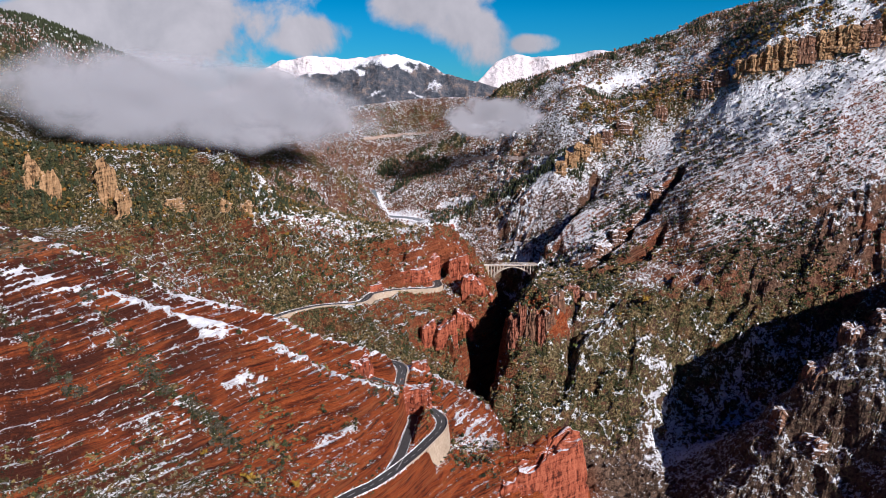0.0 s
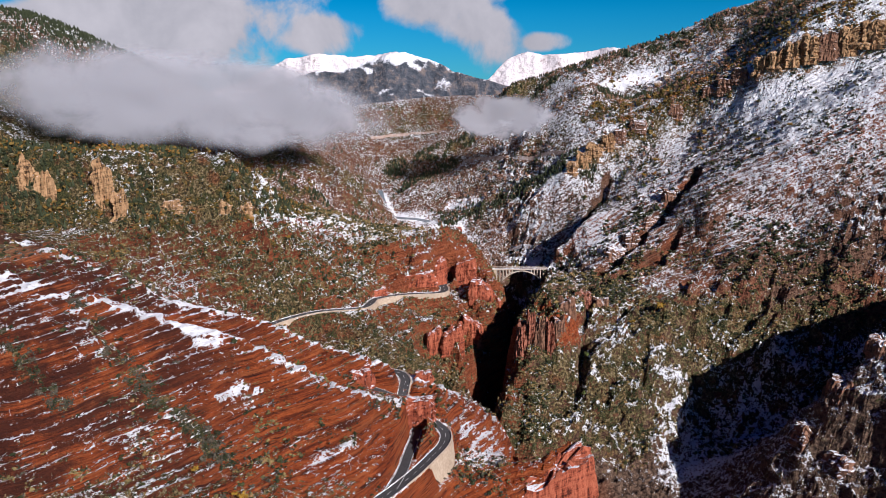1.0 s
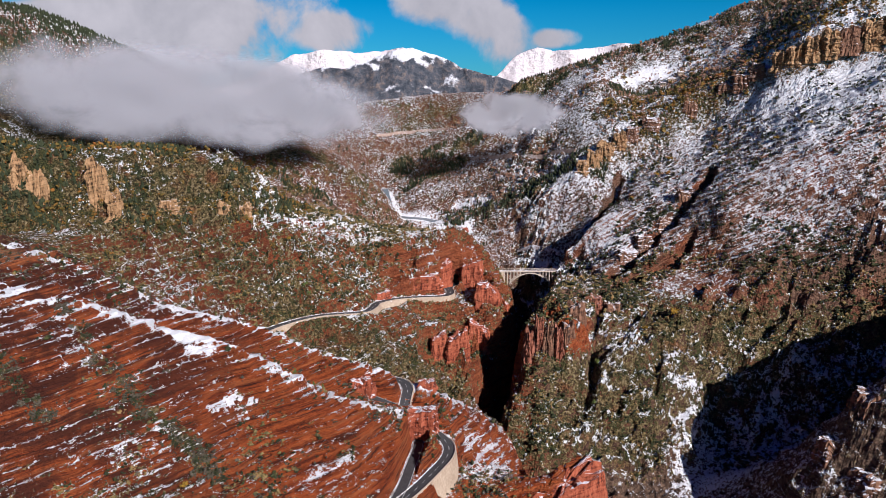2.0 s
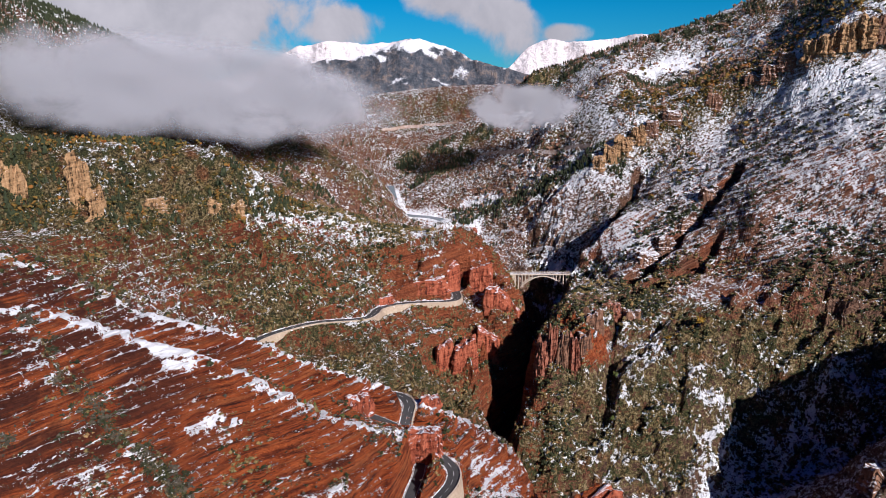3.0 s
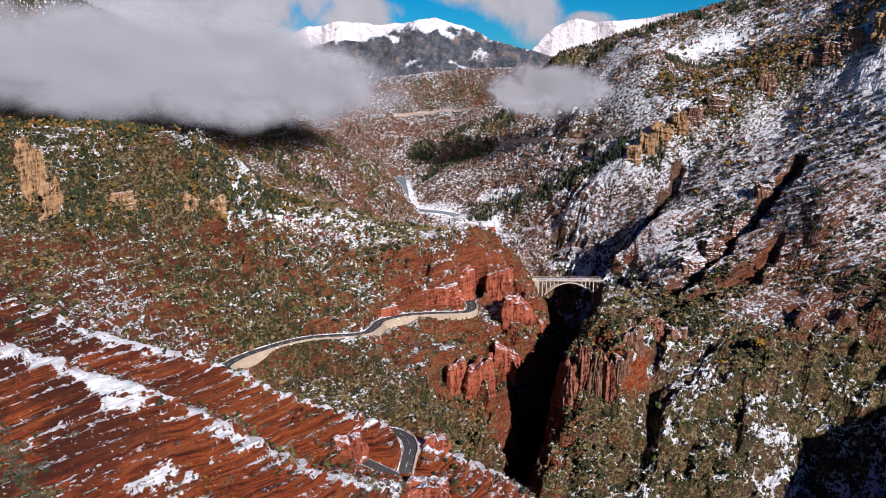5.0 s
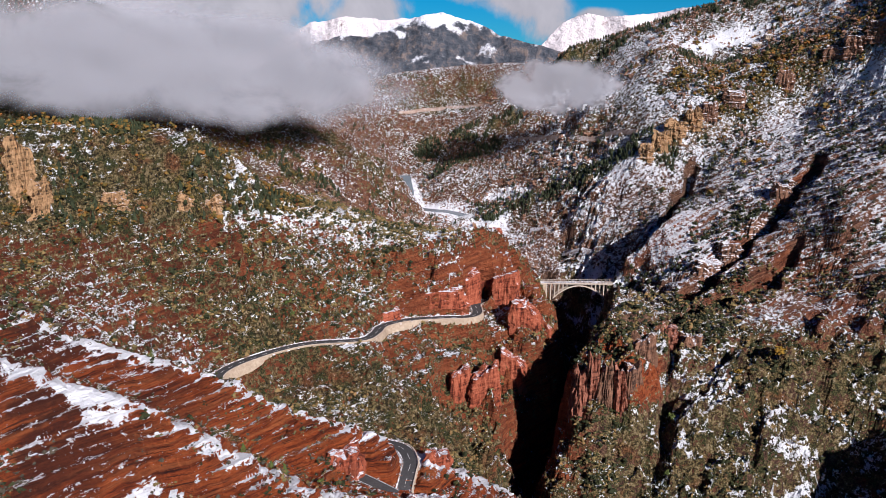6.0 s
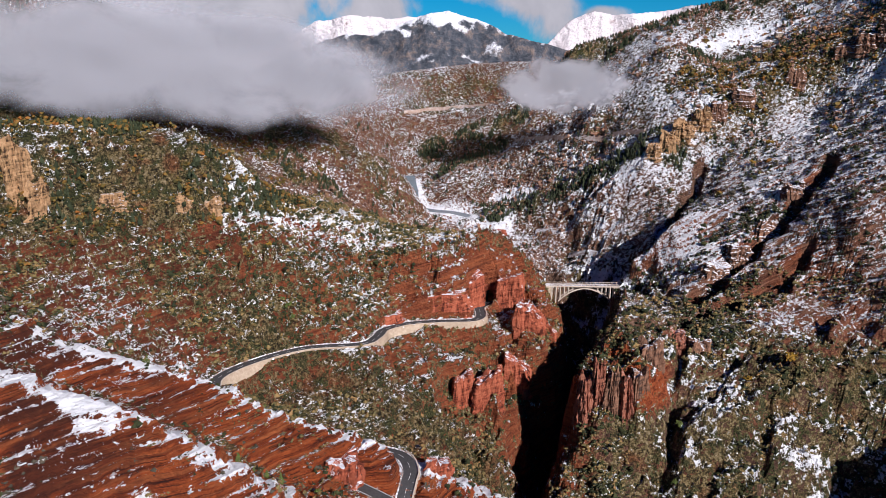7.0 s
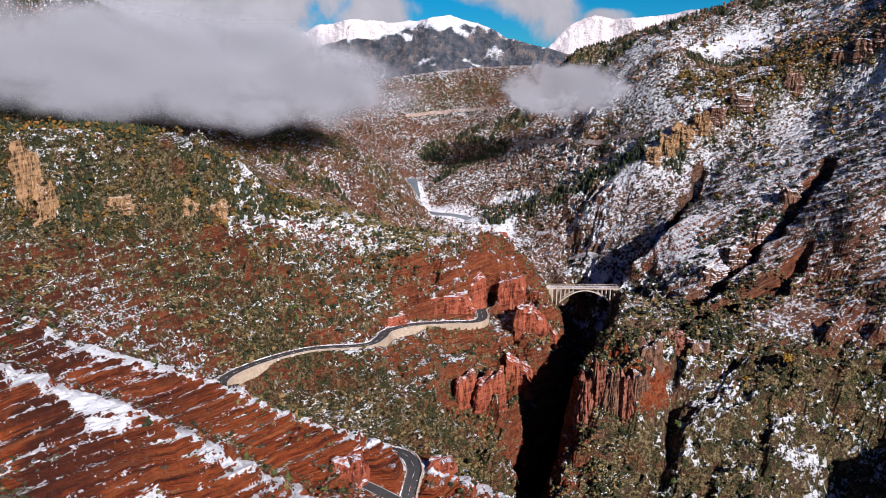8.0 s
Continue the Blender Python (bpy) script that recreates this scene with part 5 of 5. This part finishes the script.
def scatter(n, x0, x1, y0, y1, keep, rng, steep=0.45):
    """Random places on the ground, thinned by keep(x, y, z, noise), with the ground's height."""
    x, y = rng.uniform(x0, x1, n), rng.uniform(y0, y1, n)
    z = ground_at(x, y)
    ok = (rng.uniform(0, 1, n) < keep(x, y, z, fbm(x / 28, y / 28, 4, 91))) & (ground_at(x, y, GN) > steep)
    for line in (MAIN, INNER, INNER_TOP, spline(RIVER_LINE, 3)):
        pts = np.array([tuple(p) for p in line])[::2]
        d = np.min(np.hypot(x[:, None] - pts[:, 0], y[:, None] - pts[:, 1]), 1)
        ok &= d > (12 if line[0].y > 600 else 4.5)
    return np.stack([x, y, z], -1)[ok]


def cover(name, places, lo, hi, material, rng, label, clumps=1, squash=0.8, category="shrubs"):
    """Uncounted low growth, one object."""
    clumps = max(3, clumps)
    size = lo + (hi - lo) * rng.uniform(0, 1, len(places)) ** 1.6
    c, sz = np.repeat(places, clumps, 0), np.repeat(size, clumps)
    c = c + (rng.normal(0, 0.5, c.shape) + np.array([0, 0, 0.45])) * sz[:, None]
    v, f = blobs(c, sz * rng.uniform(0.35, 0.85, len(sz)) * (1 if clumps < 5 else 0.58), rng, squash, 0.5 if lo > 0.8 else 0.65, lo < 0.8)
    return tagged(new(name, sheet(name, v, f, material)), label, category, kind="stuff")


rng = np.random.default_rng(4)
west_mid = scatter(24000, -225, 42, 394, 610, lambda x, y, z, n: np.clip((n - 0.30) * 2.2, 0, 1), rng)
cover("scrub", west_mid, 0.45, 1.6, OLIVE, rng, "olive and rust scrub over the sunny slope")
east_low = scatter(15000, 46, 320, 400, 520, lambda x, y, z, n: np.clip((n - 0.25) * 2.0, 0, 1) * (z < 125), rng, 0.3)
cover("scrub", east_low, 0.45, 1.6, OLIVE, rng, "brown and olive scrub on the cliff slope")
east_dark = scatter(14000, 46, 320, 400, 560, lambda x, y, z, n: np.clip((n - 0.38) * 4.0, 0, 1) * (z < 150), rng, 0.25)
cover("scrub", east_dark, 0.5, 1.9, DEEP, rng, "dark green bushes on the snowy cliff slope", 2)
west_dark = scatter(8000, -225, 42, 394, 610, lambda x, y, z, n: np.clip((n - 0.42) * 4.0, 0, 1) * (1 - 0.65 * smooth(x, -40, -10)), rng, 0.3)
cover("scrub", west_dark, 0.5, 1.9, DEEP, rng, "dark green bushes across the red slope", 2)
east_up = scatter(15000, 60, 345, 455, 690, lambda x, y, z, n: np.clip((n - 0.30) * 2.2, 0, 1) * (z > 98), rng, 0.3)
cover("scrub", east_up[::2], 0.4, 1.7, DEEP, rng, "small dark bushes dotting the snowy slope")
east_up = east_up[1::2]
cover("scrub", east_up, 0.4, 1.5, FROSTED, rng, "grey frosted shrubs across the snowy slope")
near_left = scatter(15000, -270, 30, 258, 392, lambda x, y, z, n: np.clip((n - 0.42) * 3.5, 0, 1) * np.clip(0.2 + 0.5 * smooth(-x, 90, 130) + 0.5 * smooth(90 - z, 0, 15), 0, 1), rng, 0.3)
cover("scrub", near_left[::3], 0.4, 1.6, DEEP, rng, "dark green bushes scattered over the red face", 4)
near_left = np.delete(near_left, np.s_[::3], 0)
cover("scrub", near_left, 0.35, 1.3, FROSTED, rng, "dark low bushes with snow in the gullies of red rock", 3)
gully_bush = scatter(60000, -215, -80, 270, 350, lambda x, y, z, n: (1 - smooth(along(x, y, z, GULLIES) + 5 * (fbm(x / 5, y / 5, 3, 145) - 0.5), 0.5, 8.0)) * smooth(fbm(x / 7, y / 7, 3, 149), 0.38, 0.6), rng, 0.12)[:620]
cover("scrub", gully_bush[::2], 0.4, 1.5, DEEP, rng, "dark green bushes filling a gully in red rock", 14)
cover("scrub", gully_bush[1::2], 0.4, 1.7, FROSTED, rng, "grey snow-dusted bushes filling a gully in red rock", 14)
foot_bush = scatter(3000, -200, -50, 262, 320, lambda x, y, z, n: np.clip((n - 0.40) * 3, 0, 1) * smooth(fbm(x / 8, y / 8, 3, 155), 0.36, 0.6) * smooth(92 - z, 0, 16), rng, 0.2)
cover("scrub", foot_bush, 0.5, 1.5, OLIVE, rng, "olive bushes along the foot of the red face", 4)
olive_left = scatter(9000, -270, 40, 258, 392, lambda x, y, z, n: np.clip((n - 0.52) * 4.0, 0, 1), rng, 0.35)
cover("scrub", olive_left, 0.3, 1.2, OLIVE, rng, "olive bushes on red rock ledges")
left_hill = scatter(5200, -330, -105, 425, 660, lambda x, y, z, n: np.clip((n - 0.22) * 2.4, 0, 1) * (z > 148), rng, 0.2)
cover("autumn_wood", left_hill, 0.9, 3.0, AUTUMN, rng, "autumn-coloured wood over the cliffs", 6)
hill_dark = scatter(2200, -330, -110, 425, 560, lambda x, y, z, n: np.clip((n - 0.46) * 5, 0, 1) * (z > 148), rng, 0.2)
cover("autumn_wood", hill_dark, 0.9, 2.8, DEEP, rng, "dark evergreen thickets between tan crags", 9)
left_pine = scatter(3000, -400, -95, 470, 700, lambda x, y, z, n: np.clip((n - 0.5) * 5, 0, 1) * (z > 150), rng, 0.25)
far_scrub = scatter(12500, -150, 330, 600, 860, lambda x, y, z, n: np.clip((n - 0.30) * 2.6, 0, 1) * (1 - 0.7 * smooth(x, 70, 110) * smooth(660 - y, 0, 20)), rng, 0.2)
cover("scrub", far_scrub, 0.7, 2.1, BARE, rng, "bare brown woodland over the far slopes")
high_scrub = scatter(11000, 110, 400, 590, 770, lambda x, y, z, n: np.maximum(0.8 * stands(x, y, BRUSH_STANDS), 0.06 * (n > 0.5)), rng, 0.1)
cover("scrub", high_scrub, 0.8, 2.2, AUTUMN, rng, "olive and rust shrubs on the slope above the cliff band", 3)
valley_pine = scatter(30000, -185, 240, 620, 800, lambda x, y, z, n: np.maximum(0.55 * stands(x, y, PINE_STANDS), 0.03 * (n > 0.5)), rng, 0.1)
top_pine = scatter(16000, 50, 400, 610, 850, lambda x, y, z, n: np.maximum(0.5 * stands(x, y, PINE_STANDS[5:]), 0.05 * (n > 0.5)) * (z > 215), rng, 0.1)


def pine_wood(name, places, lo, hi, label):
    """Small pointed trees, each of three ragged tiers."""
    n, k = len(places), 7
    size = rng.uniform(lo, hi, n)
    vs, fs, off = [], [], 0
    ang = np.linspace(0, 2 * math.pi, k, endpoint=False)
    for z0, z1, r in ((0.05, 0.50, 0.24), (0.25, 0.70, 0.23), (0.45, 0.86, 0.17), (0.66, 1.0, 0.11)):
        rad = r * (1 + rng.uniform(-0.55, 0.45, (n, k)))
        rim = np.stack([rad * np.cos(ang), rad * np.sin(ang), z0 + rng.uniform(-0.12, 0.12, (n, k))], -1)
        tip = np.broadcast_to(np.array([[[0, 0, z1]]]), (n, 1, 3))
        v = np.concatenate([rim, tip], 1) * size[:, None, None] + places[:, None]
        i = np.arange(k)
        f = np.stack([i, (i + 1) % k, np.full(k, k)], -1)[None] + (np.arange(n) * (k + 1))[:, None, None] + off
        vs.append(v.reshape(-1, 3)), fs.append(f.reshape(-1, 3))
        off += n * (k + 1)
    return tagged(new(name, sheet(name, np.concatenate(vs), np.concatenate(fs), PINE)), label, "trees", kind="stuff")


pine_wood("pine_wood", left_pine, 2.6, 5.5, "dark pine wood below the cloud bank")
brow_pine = scatter(2600, -310, -115, 432, 520, lambda x, y, z, n: np.clip((n - 0.4) * 3, 0, 1) * (z > 150), rng, 0.2)
pine_wood("pine_wood", brow_pine, 3.0, 6.0, "dark pines among autumn trees above the crags")
high_pine = scatter(4500, -430, -215, 590, 720, lambda x, y, z, n: np.clip((n - 0.25) * 3, 0, 1) * (z > 195), rng, 0.1)
pine_wood("pine_wood", high_pine, 2.6, 5.0, "dark wooded ridge rising above the cloud bank")
pine_wood("pine_wood", valley_pine, 2.4, 5.0, "dark green pine wood in the far valley")
pine_wood("pine_wood", top_pine, 2.0, 4.2, "scattered pines on the high ridge")


# ---------------------------------------------------------------- river in the far valley
def river():
    line = [p + Vector((0, 0, 0.3)) for p in spline(RIVER_LINE, 4)]
    me = bpy.data.meshes.new("river")
    bm = sweep(line, [(-4.5, 0), (4.5, 0), (4.5, -4), (-4.5, -4)])
    bm.to_mesh(me)
    bm.free()
    me.materials.append(plain("river_water", [(0.3, (0.10, 0.13, 0.15)), (0.7, (0.20, 0.23, 0.25))], 0.5, 0.25, 0.2, 0.05))
    return tagged(new("river", me), "shallow grey river between snowy gravel banks", "river", kind="structure")


river()


def limb(bm, a, b, r0, r1, k=5):
    a, b = Vector(a), Vector(b)
    q = (b - a).to_track_quat("Z", "Y").to_matrix()
    ring = []
    for p, r in ((a, r0), (b, r1)):
        ring.append([bm.verts.new(p + q @ Vector((r * math.cos(2 * math.pi * i / k), r * math.sin(2 * math.pi * i / k), 0))) for i in range(k)])
    for i in range(k):
        bm.faces.new((ring[0][i], ring[0][(i + 1) % k], ring[1][(i + 1) % k], ring[1][i]))
    bm.faces.new(ring[1])
    return bm


def mesh_part(name, v, f, material, parent, label=""):
    ob = new(name, sheet(name, v, f, material))
    ob.parent = parent
    return tagged(ob, label) if label else ob


def broadleaf(name, material, label, height=5.0, seed=1, count=46):
    rnd, r2 = random.Random(seed), np.random.default_rng(seed)
    root = tagged(new(name), label, "tree", group="scattered trees")
    bm = limb(bmesh.new(), (0, 0, -0.4), (0.1, 0, height * 0.45), 0.16, 0.09)
    ends = []
    for i in range(5):
        a = i * 2.5 + rnd.random()
        e = (0.28 * height * math.cos(a), 0.28 * height * math.sin(a), height * rnd.uniform(0.55, 0.85))
        limb(bm, (0.05, 0, height * rnd.uniform(0.25, 0.45)), e, 0.08, 0.03)
        ends.append(e)
    part("trunk", bm, BARK, root)
    c = np.array([ends[i % 5] for i in range(count)]) + r2.normal(0, 0.12 * height, (count, 3))
    v, f = blobs(c, r2.uniform(0.06, 0.13, count) * height, r2, 0.85, 0.55)
    mesh_part("crown", v, f, material, root)
    return root


def conifer(label, height=5.0, seed=1):
    r2 = np.random.default_rng(seed)
    root = tagged(new("pine_tree"), label, "tree", group="scattered trees")
    part("trunk", limb(bmesh.new(), (0, 0, -0.4), (0, 0, height * 0.95), 0.15, 0.03), BARK, root)
    n = 90
    t = r2.uniform(0.1, 1.0, n)
    a = r2.uniform(0, 2 * math.pi, n)
    r = (1 - t) ** 0.8 * 0.26 * height * r2.uniform(0.5, 1.05, n)
    c = np.stack([r * np.cos(a), r * np.sin(a), t * height], -1)
    v, f = blobs(c, r2.uniform(0.045, 0.085, n) * height * (1.2 - 0.6 * t), r2, 0.55, 0.6)
    mesh_part("crown", v, f, GREEN if seed % 2 else PINE, root)
    return root


def bare_tree(label, height=6.0, seed=1):
    rnd = random.Random(seed)
    root = tagged(new("bare_tree"), label, "tree", group="scattered trees")
    bm = limb(bmesh.new(), (0, 0, -0.4), (0, 0, height * 0.4), 0.17, 0.11)
    twigs = bmesh.new()

    def grow(p, d, length, r, level):
        q = p + d * length
        limb(bm if level < 2 else twigs, p, q, r, r * 0.6, 4)
        if level < 4:
            for _ in range(3):
                nd = (d + Vector((rnd.uniform(-0.7, 0.7), rnd.uniform(-0.7, 0.7), rnd.uniform(-0.1, 0.5)))).normalized()
                grow(q, nd, length * 0.68, r * 0.6, level + 1)
    for i in range(4):
        a = i * 1.6
        grow(Vector((0, 0, height * rnd.uniform(0.25, 0.4))), Vector((0.6 * math.cos(a), 0.6 * math.sin(a), 0.75)).normalized(), height * 0.22, 0.08, 0)
    part("trunk", bm, BARK, root)
    tagged(part("twigs", twigs, BARE, root), kind="stuff")
    return root


def stand(thing, x, y, scale=1.0, turn=0.0):
    """Set a tree on the ground."""
    thing.matrix_world = pose(x, y, float(ground_at(x, y)), 0, 0, turn) @ Matrix.Scale(scale, 4)
    return thing


def plant(proto, spots):
    """The first spot takes the tree itself, the others a copy each."""
    for i, (x, y, s) in enumerate(spots):
        m = pose(x, y, float(ground_at(x, y)), 0, 0, (i * 77) % 360)
        if i == 0:
            proto.matrix_world = m
        else:
            c = copy_thing(proto, m)
            c.scale = (s, s, s)


plant(conifer("young green pine on the snowy ledge", 5.5, 3), [(-75, 341, 1), (-71, 343, 0.8), (-67, 344, 1.0), (-63, 346, 0.8), (-132, 388, 1.0), (-128, 384, 0.7), (-100, 405, 0.8), (-92, 410, 0.8), (-105, 408, 0.7)])
plant(conifer("dark pine standing among snow patches", 6.0, 4), [(-140, 400, 1), (-160, 405, 0.8), (-205, 420, 0.9), (215, 505, 0.8), (228, 540, 0.9), (182, 590, 1.0), (205, 610, 1.0), (160, 600, 0.8), (236, 575, 0.9)])
plant(broadleaf("gold_tree", GOLD, "golden autumn tree on the cliff shelf", 5.5, 5), [(139, 451, 1), (142, 454, 0.8), (121, 450, 0.7), (96, 478, 0.5), (-111, 477, 0.6), (166, 606, 0.8), (180, 620, 0.9), (240, 560, 0.8), (258, 548, 0.7), (-84, 272, 0.7), (-63, 268, 0.7), (-88, 274, 0.5), (-108, 284, 0.6)])
plant(broadleaf("green_tree", GREEN, "bright green bush on the sunny slope", 4.0, 6), [(-98, 463, 1), (-95, 461, 0.7), (-101, 466, 0.6), (-70, 412, 0.7), (-52, 350, 0.6), (86, 425, 0.7), (90, 440, 0.8)])
plant(broadleaf("rust_tree", AUTUMN, "rust-coloured tree among rocks", 5.0, 7), [(-205, 424, 1), (-190, 440, 0.8), (-160, 440, 0.8), (-120, 470, 0.9), (-137, 458, 0.8), (-180, 455, 1.0), (-83, 480, 0.7), (-60, 500, 0.7), (-150, 425, 0.6)])
plant(bare_tree("bare brown tree beside the mountain road", 6.5, 8), [(-79, 461, 1), (-72, 466, 0.6), (-108, 430, 0.6), (-112, 438, 0.5), (-95, 425, 0.7), (-90, 432, 0.6), (-86, 428, 0.6)])


# ---------------------------------------------------------------- houses on the far slope
def house(x, y, w, d, h, turn, label):
    root = tagged(new("stone_house"), label, "house", group="hamlet")
    root.matrix_world = pose(x, y, float(ground_at(x, y)) - 0.8, 0, 0, turn)
    part("wall", box(bmesh.new(), 0, 0, h / 2, w, d, h), STONE, root)
    bm = bmesh.new()
    e = 0.5
    v = [bm.verts.new(q) for q in ((-w / 2 - e, -d / 2 - e, h), (w / 2 + e, -d / 2 - e, h), (w / 2 + e, d / 2 + e, h), (-w / 2 - e, d / 2 + e, h), (-w / 2 - e, 0, h + d * 0.35), (w / 2 + e, 0, h + d * 0.35))]
    for q in ((0, 1, 5, 4), (2, 3, 4, 5), (0, 4, 3), (1, 2, 5), (3, 2, 1, 0)):
        bm.faces.new([v[i] for i in q])
    part("roof", bm, VERGE, root, "snow-covered roof")
    for i in range(3):
        part("window", box(bmesh.new(), -w / 2 + w * (i + 0.5) / 3, -d / 2 - 0.02, h * 0.6, 0.8, 0.1, 1.1), DARKROCK, root)
    return root


house(208, 728, 6.5, 4.5, 3.6, -10, "tan stone house on the snowy upper slope")
house(217, 730, 5, 4, 3, 5, "small tan stone house beside a larger one")
house(200, 726, 4.5, 3.5, 2.6, -20, "low stone barn below the hamlet")


# ---------------------------------------------------------------- tracks on the far slopes
def track(name, line, label, half=2.2, surface=None):
    """A narrow bench across a slope with a low outer bank."""
    pts = spline([(x, y, 0) for x, y in line], 4)
    pts = [Vector((p.x, p.y, float(ground_at(p.x, p.y)))) for p in pts]
    for _ in range(4):
        pts = [pts[0]] + [Vector((b.x, b.y, (a.z + b.z + c.z) / 3)) for a, b, c in zip(pts[:-2], pts[1:-1], pts[2:])] + [pts[-1]]
    pts = [p + Vector((0, 0, 1.0)) for p in pts]
    bm = sweep(pts, [(-half, 0), (half, 0), (half + 1.5, -3.5), (-half - 1.5, -3.5)])
    me = bpy.data.meshes.new(name)
    bm.to_mesh(me)
    bm.free()
    me.materials.append(surface or TRACK)
    return tagged(new(name, me), label, "road", kind="structure")


TRACK = plain("track_gravel", [(0.3, (0.18, 0.11, 0.08)), (0.5, (0.34, 0.25, 0.20)), (0.7, (0.62, 0.60, 0.60))], 0.4)
track("road_5", [(-96, 828), (-74, 841), (-53, 841), (-33, 836), (-6, 820)], "pale road cut across the far hillside", 0.9)
track("road_6", [(14, 763), (43, 741), (69, 706), (89, 687), (107, 661)], "narrow pale track across the wooded slope", 0.7)
track("road_7", [(55, 632), (63, 624), (71, 615), (87, 596)], "snowy road on a wall beyond the bridge", 1.1, VERGE)
track("road_8", [(32, 663), (42, 653), (52, 643)], "snowy path beyond the bridge", 0.9, VERGE)


# ---------------------------------------------------------------- low cloud
def cloud_material(name, centre, half, lo, hi, dense, seed, dip):
    """White vapour: light passes where the density, which fades from the middle and is broken by noise, is low."""
    m = Nodes(name, 1.0)
    nt = m.nt
    out = nt.nodes["Material Output"]
    sep = nt.nodes.new("ShaderNodeSeparateXYZ")
    vec = m.coord()
    m.link(vec, sep.inputs[0])
    r2 = 0.0
    level = m.math("MULTIPLY_ADD", m.math("SUBTRACT", sep.outputs[0], centre[0]), dip, sep.outputs[2])
    for k, v in ((0, sep.outputs[0]), (2, level)):
        d = m.math("DIVIDE", m.math("SUBTRACT", v, centre[k]), half[k])
        r2 = m.math("ADD", r2, m.math("MULTIPLY", d, d))
    n = m.noise(3.2 / half[0], 6, 0.55, m.coord((1, 1, 1.3)), 0.3)
    dens = m.math("ADD", m.step(r2, 0.0, 1.5, 1.0, 0.0), m.math("MULTIPLY", m.math("SUBTRACT", n, 0.5), 1.5))
    alpha = m.step(dens, lo, hi, 0.0, dense)
    dif = nt.nodes.new("ShaderNodeBsdfDiffuse")
    dif.inputs["Color"].default_value = (0.445, 0.445, 0.48, 1)
    tr = nt.nodes.new("ShaderNodeBsdfTranslucent")
    tr.inputs["Color"].default_value = (0.445, 0.445, 0.48, 1)
    body = nt.nodes.new("ShaderNodeMixShader")
    body.inputs[0].default_value = 0.35
    m.link(dif.outputs[0], body.inputs[1]), m.link(tr.outputs[0], body.inputs[2])
    clear = nt.nodes.new("ShaderNodeBsdfTransparent")
    mix = nt.nodes.new("ShaderNodeMixShader")
    m.link(alpha, mix.inputs[0]), m.link(clear.outputs[0], mix.inputs[1]), m.link(body.outputs[0], mix.inputs[2])
    m.link(mix.outputs[0], out.inputs["Surface"])
    return m.mat


def cloud_bank(name, centre, half, layers, label, lo, hi, dense, seed, turn=0.0, dip=0.0):
    """Billowing veils, one behind another, that fill a long flat space."""
    mat = cloud_material(name, centre, half, lo, hi, dense, seed, dip)
    root = tagged(new(name), label, "cloud")
    u = np.linspace(-1.15, 1.15, 90)
    v = np.linspace(-1.15, 1.15, 46)
    U, V = np.meshgrid(u, v)
    idx = np.arange(U.size).reshape(U.shape)
    quads = np.stack([idx[:-1, :-1], idx[:-1, 1:], idx[1:, 1:], idx[1:, :-1]], -1).reshape(-1, 4)
    inside = ((U * U + V * V).ravel()[quads] < 1.25).all(1)
    for i in range(layers):
        w = (i + 0.5) / layers * 2 - 1
        X, Z = centre[0] + U * half[0], centre[2] + V * half[2] - dip * U * half[0]
        Y = centre[1] + turn * (X - centre[0]) + w * half[1] * 0.6 + (fbm(X / 40, Z / 30, 2, seed + i * 3) - 0.5) * half[1] * 0.25
        ob = mesh_part("veil", np.stack([X, Y, Z], -1).reshape(-1, 3), quads[inside], mat, root)
        ob.data.polygons.foreach_set("use_smooth", np.ones(len(ob.data.polygons), bool))
    return root


cloud_bank("cloud_bank", (-212, 588, 233), (160, 26, 41), 3, "long low bank of white cloud hanging before the hills", 0.18, 0.95, 0.68, 3, 0.32, 0.085)
cloud_bank("cloud_wisp", (48, 690, 217), (52, 22, 23), 1, "thin wisp of cloud over the far slope", 0.18, 0.85, 0.85, 23)
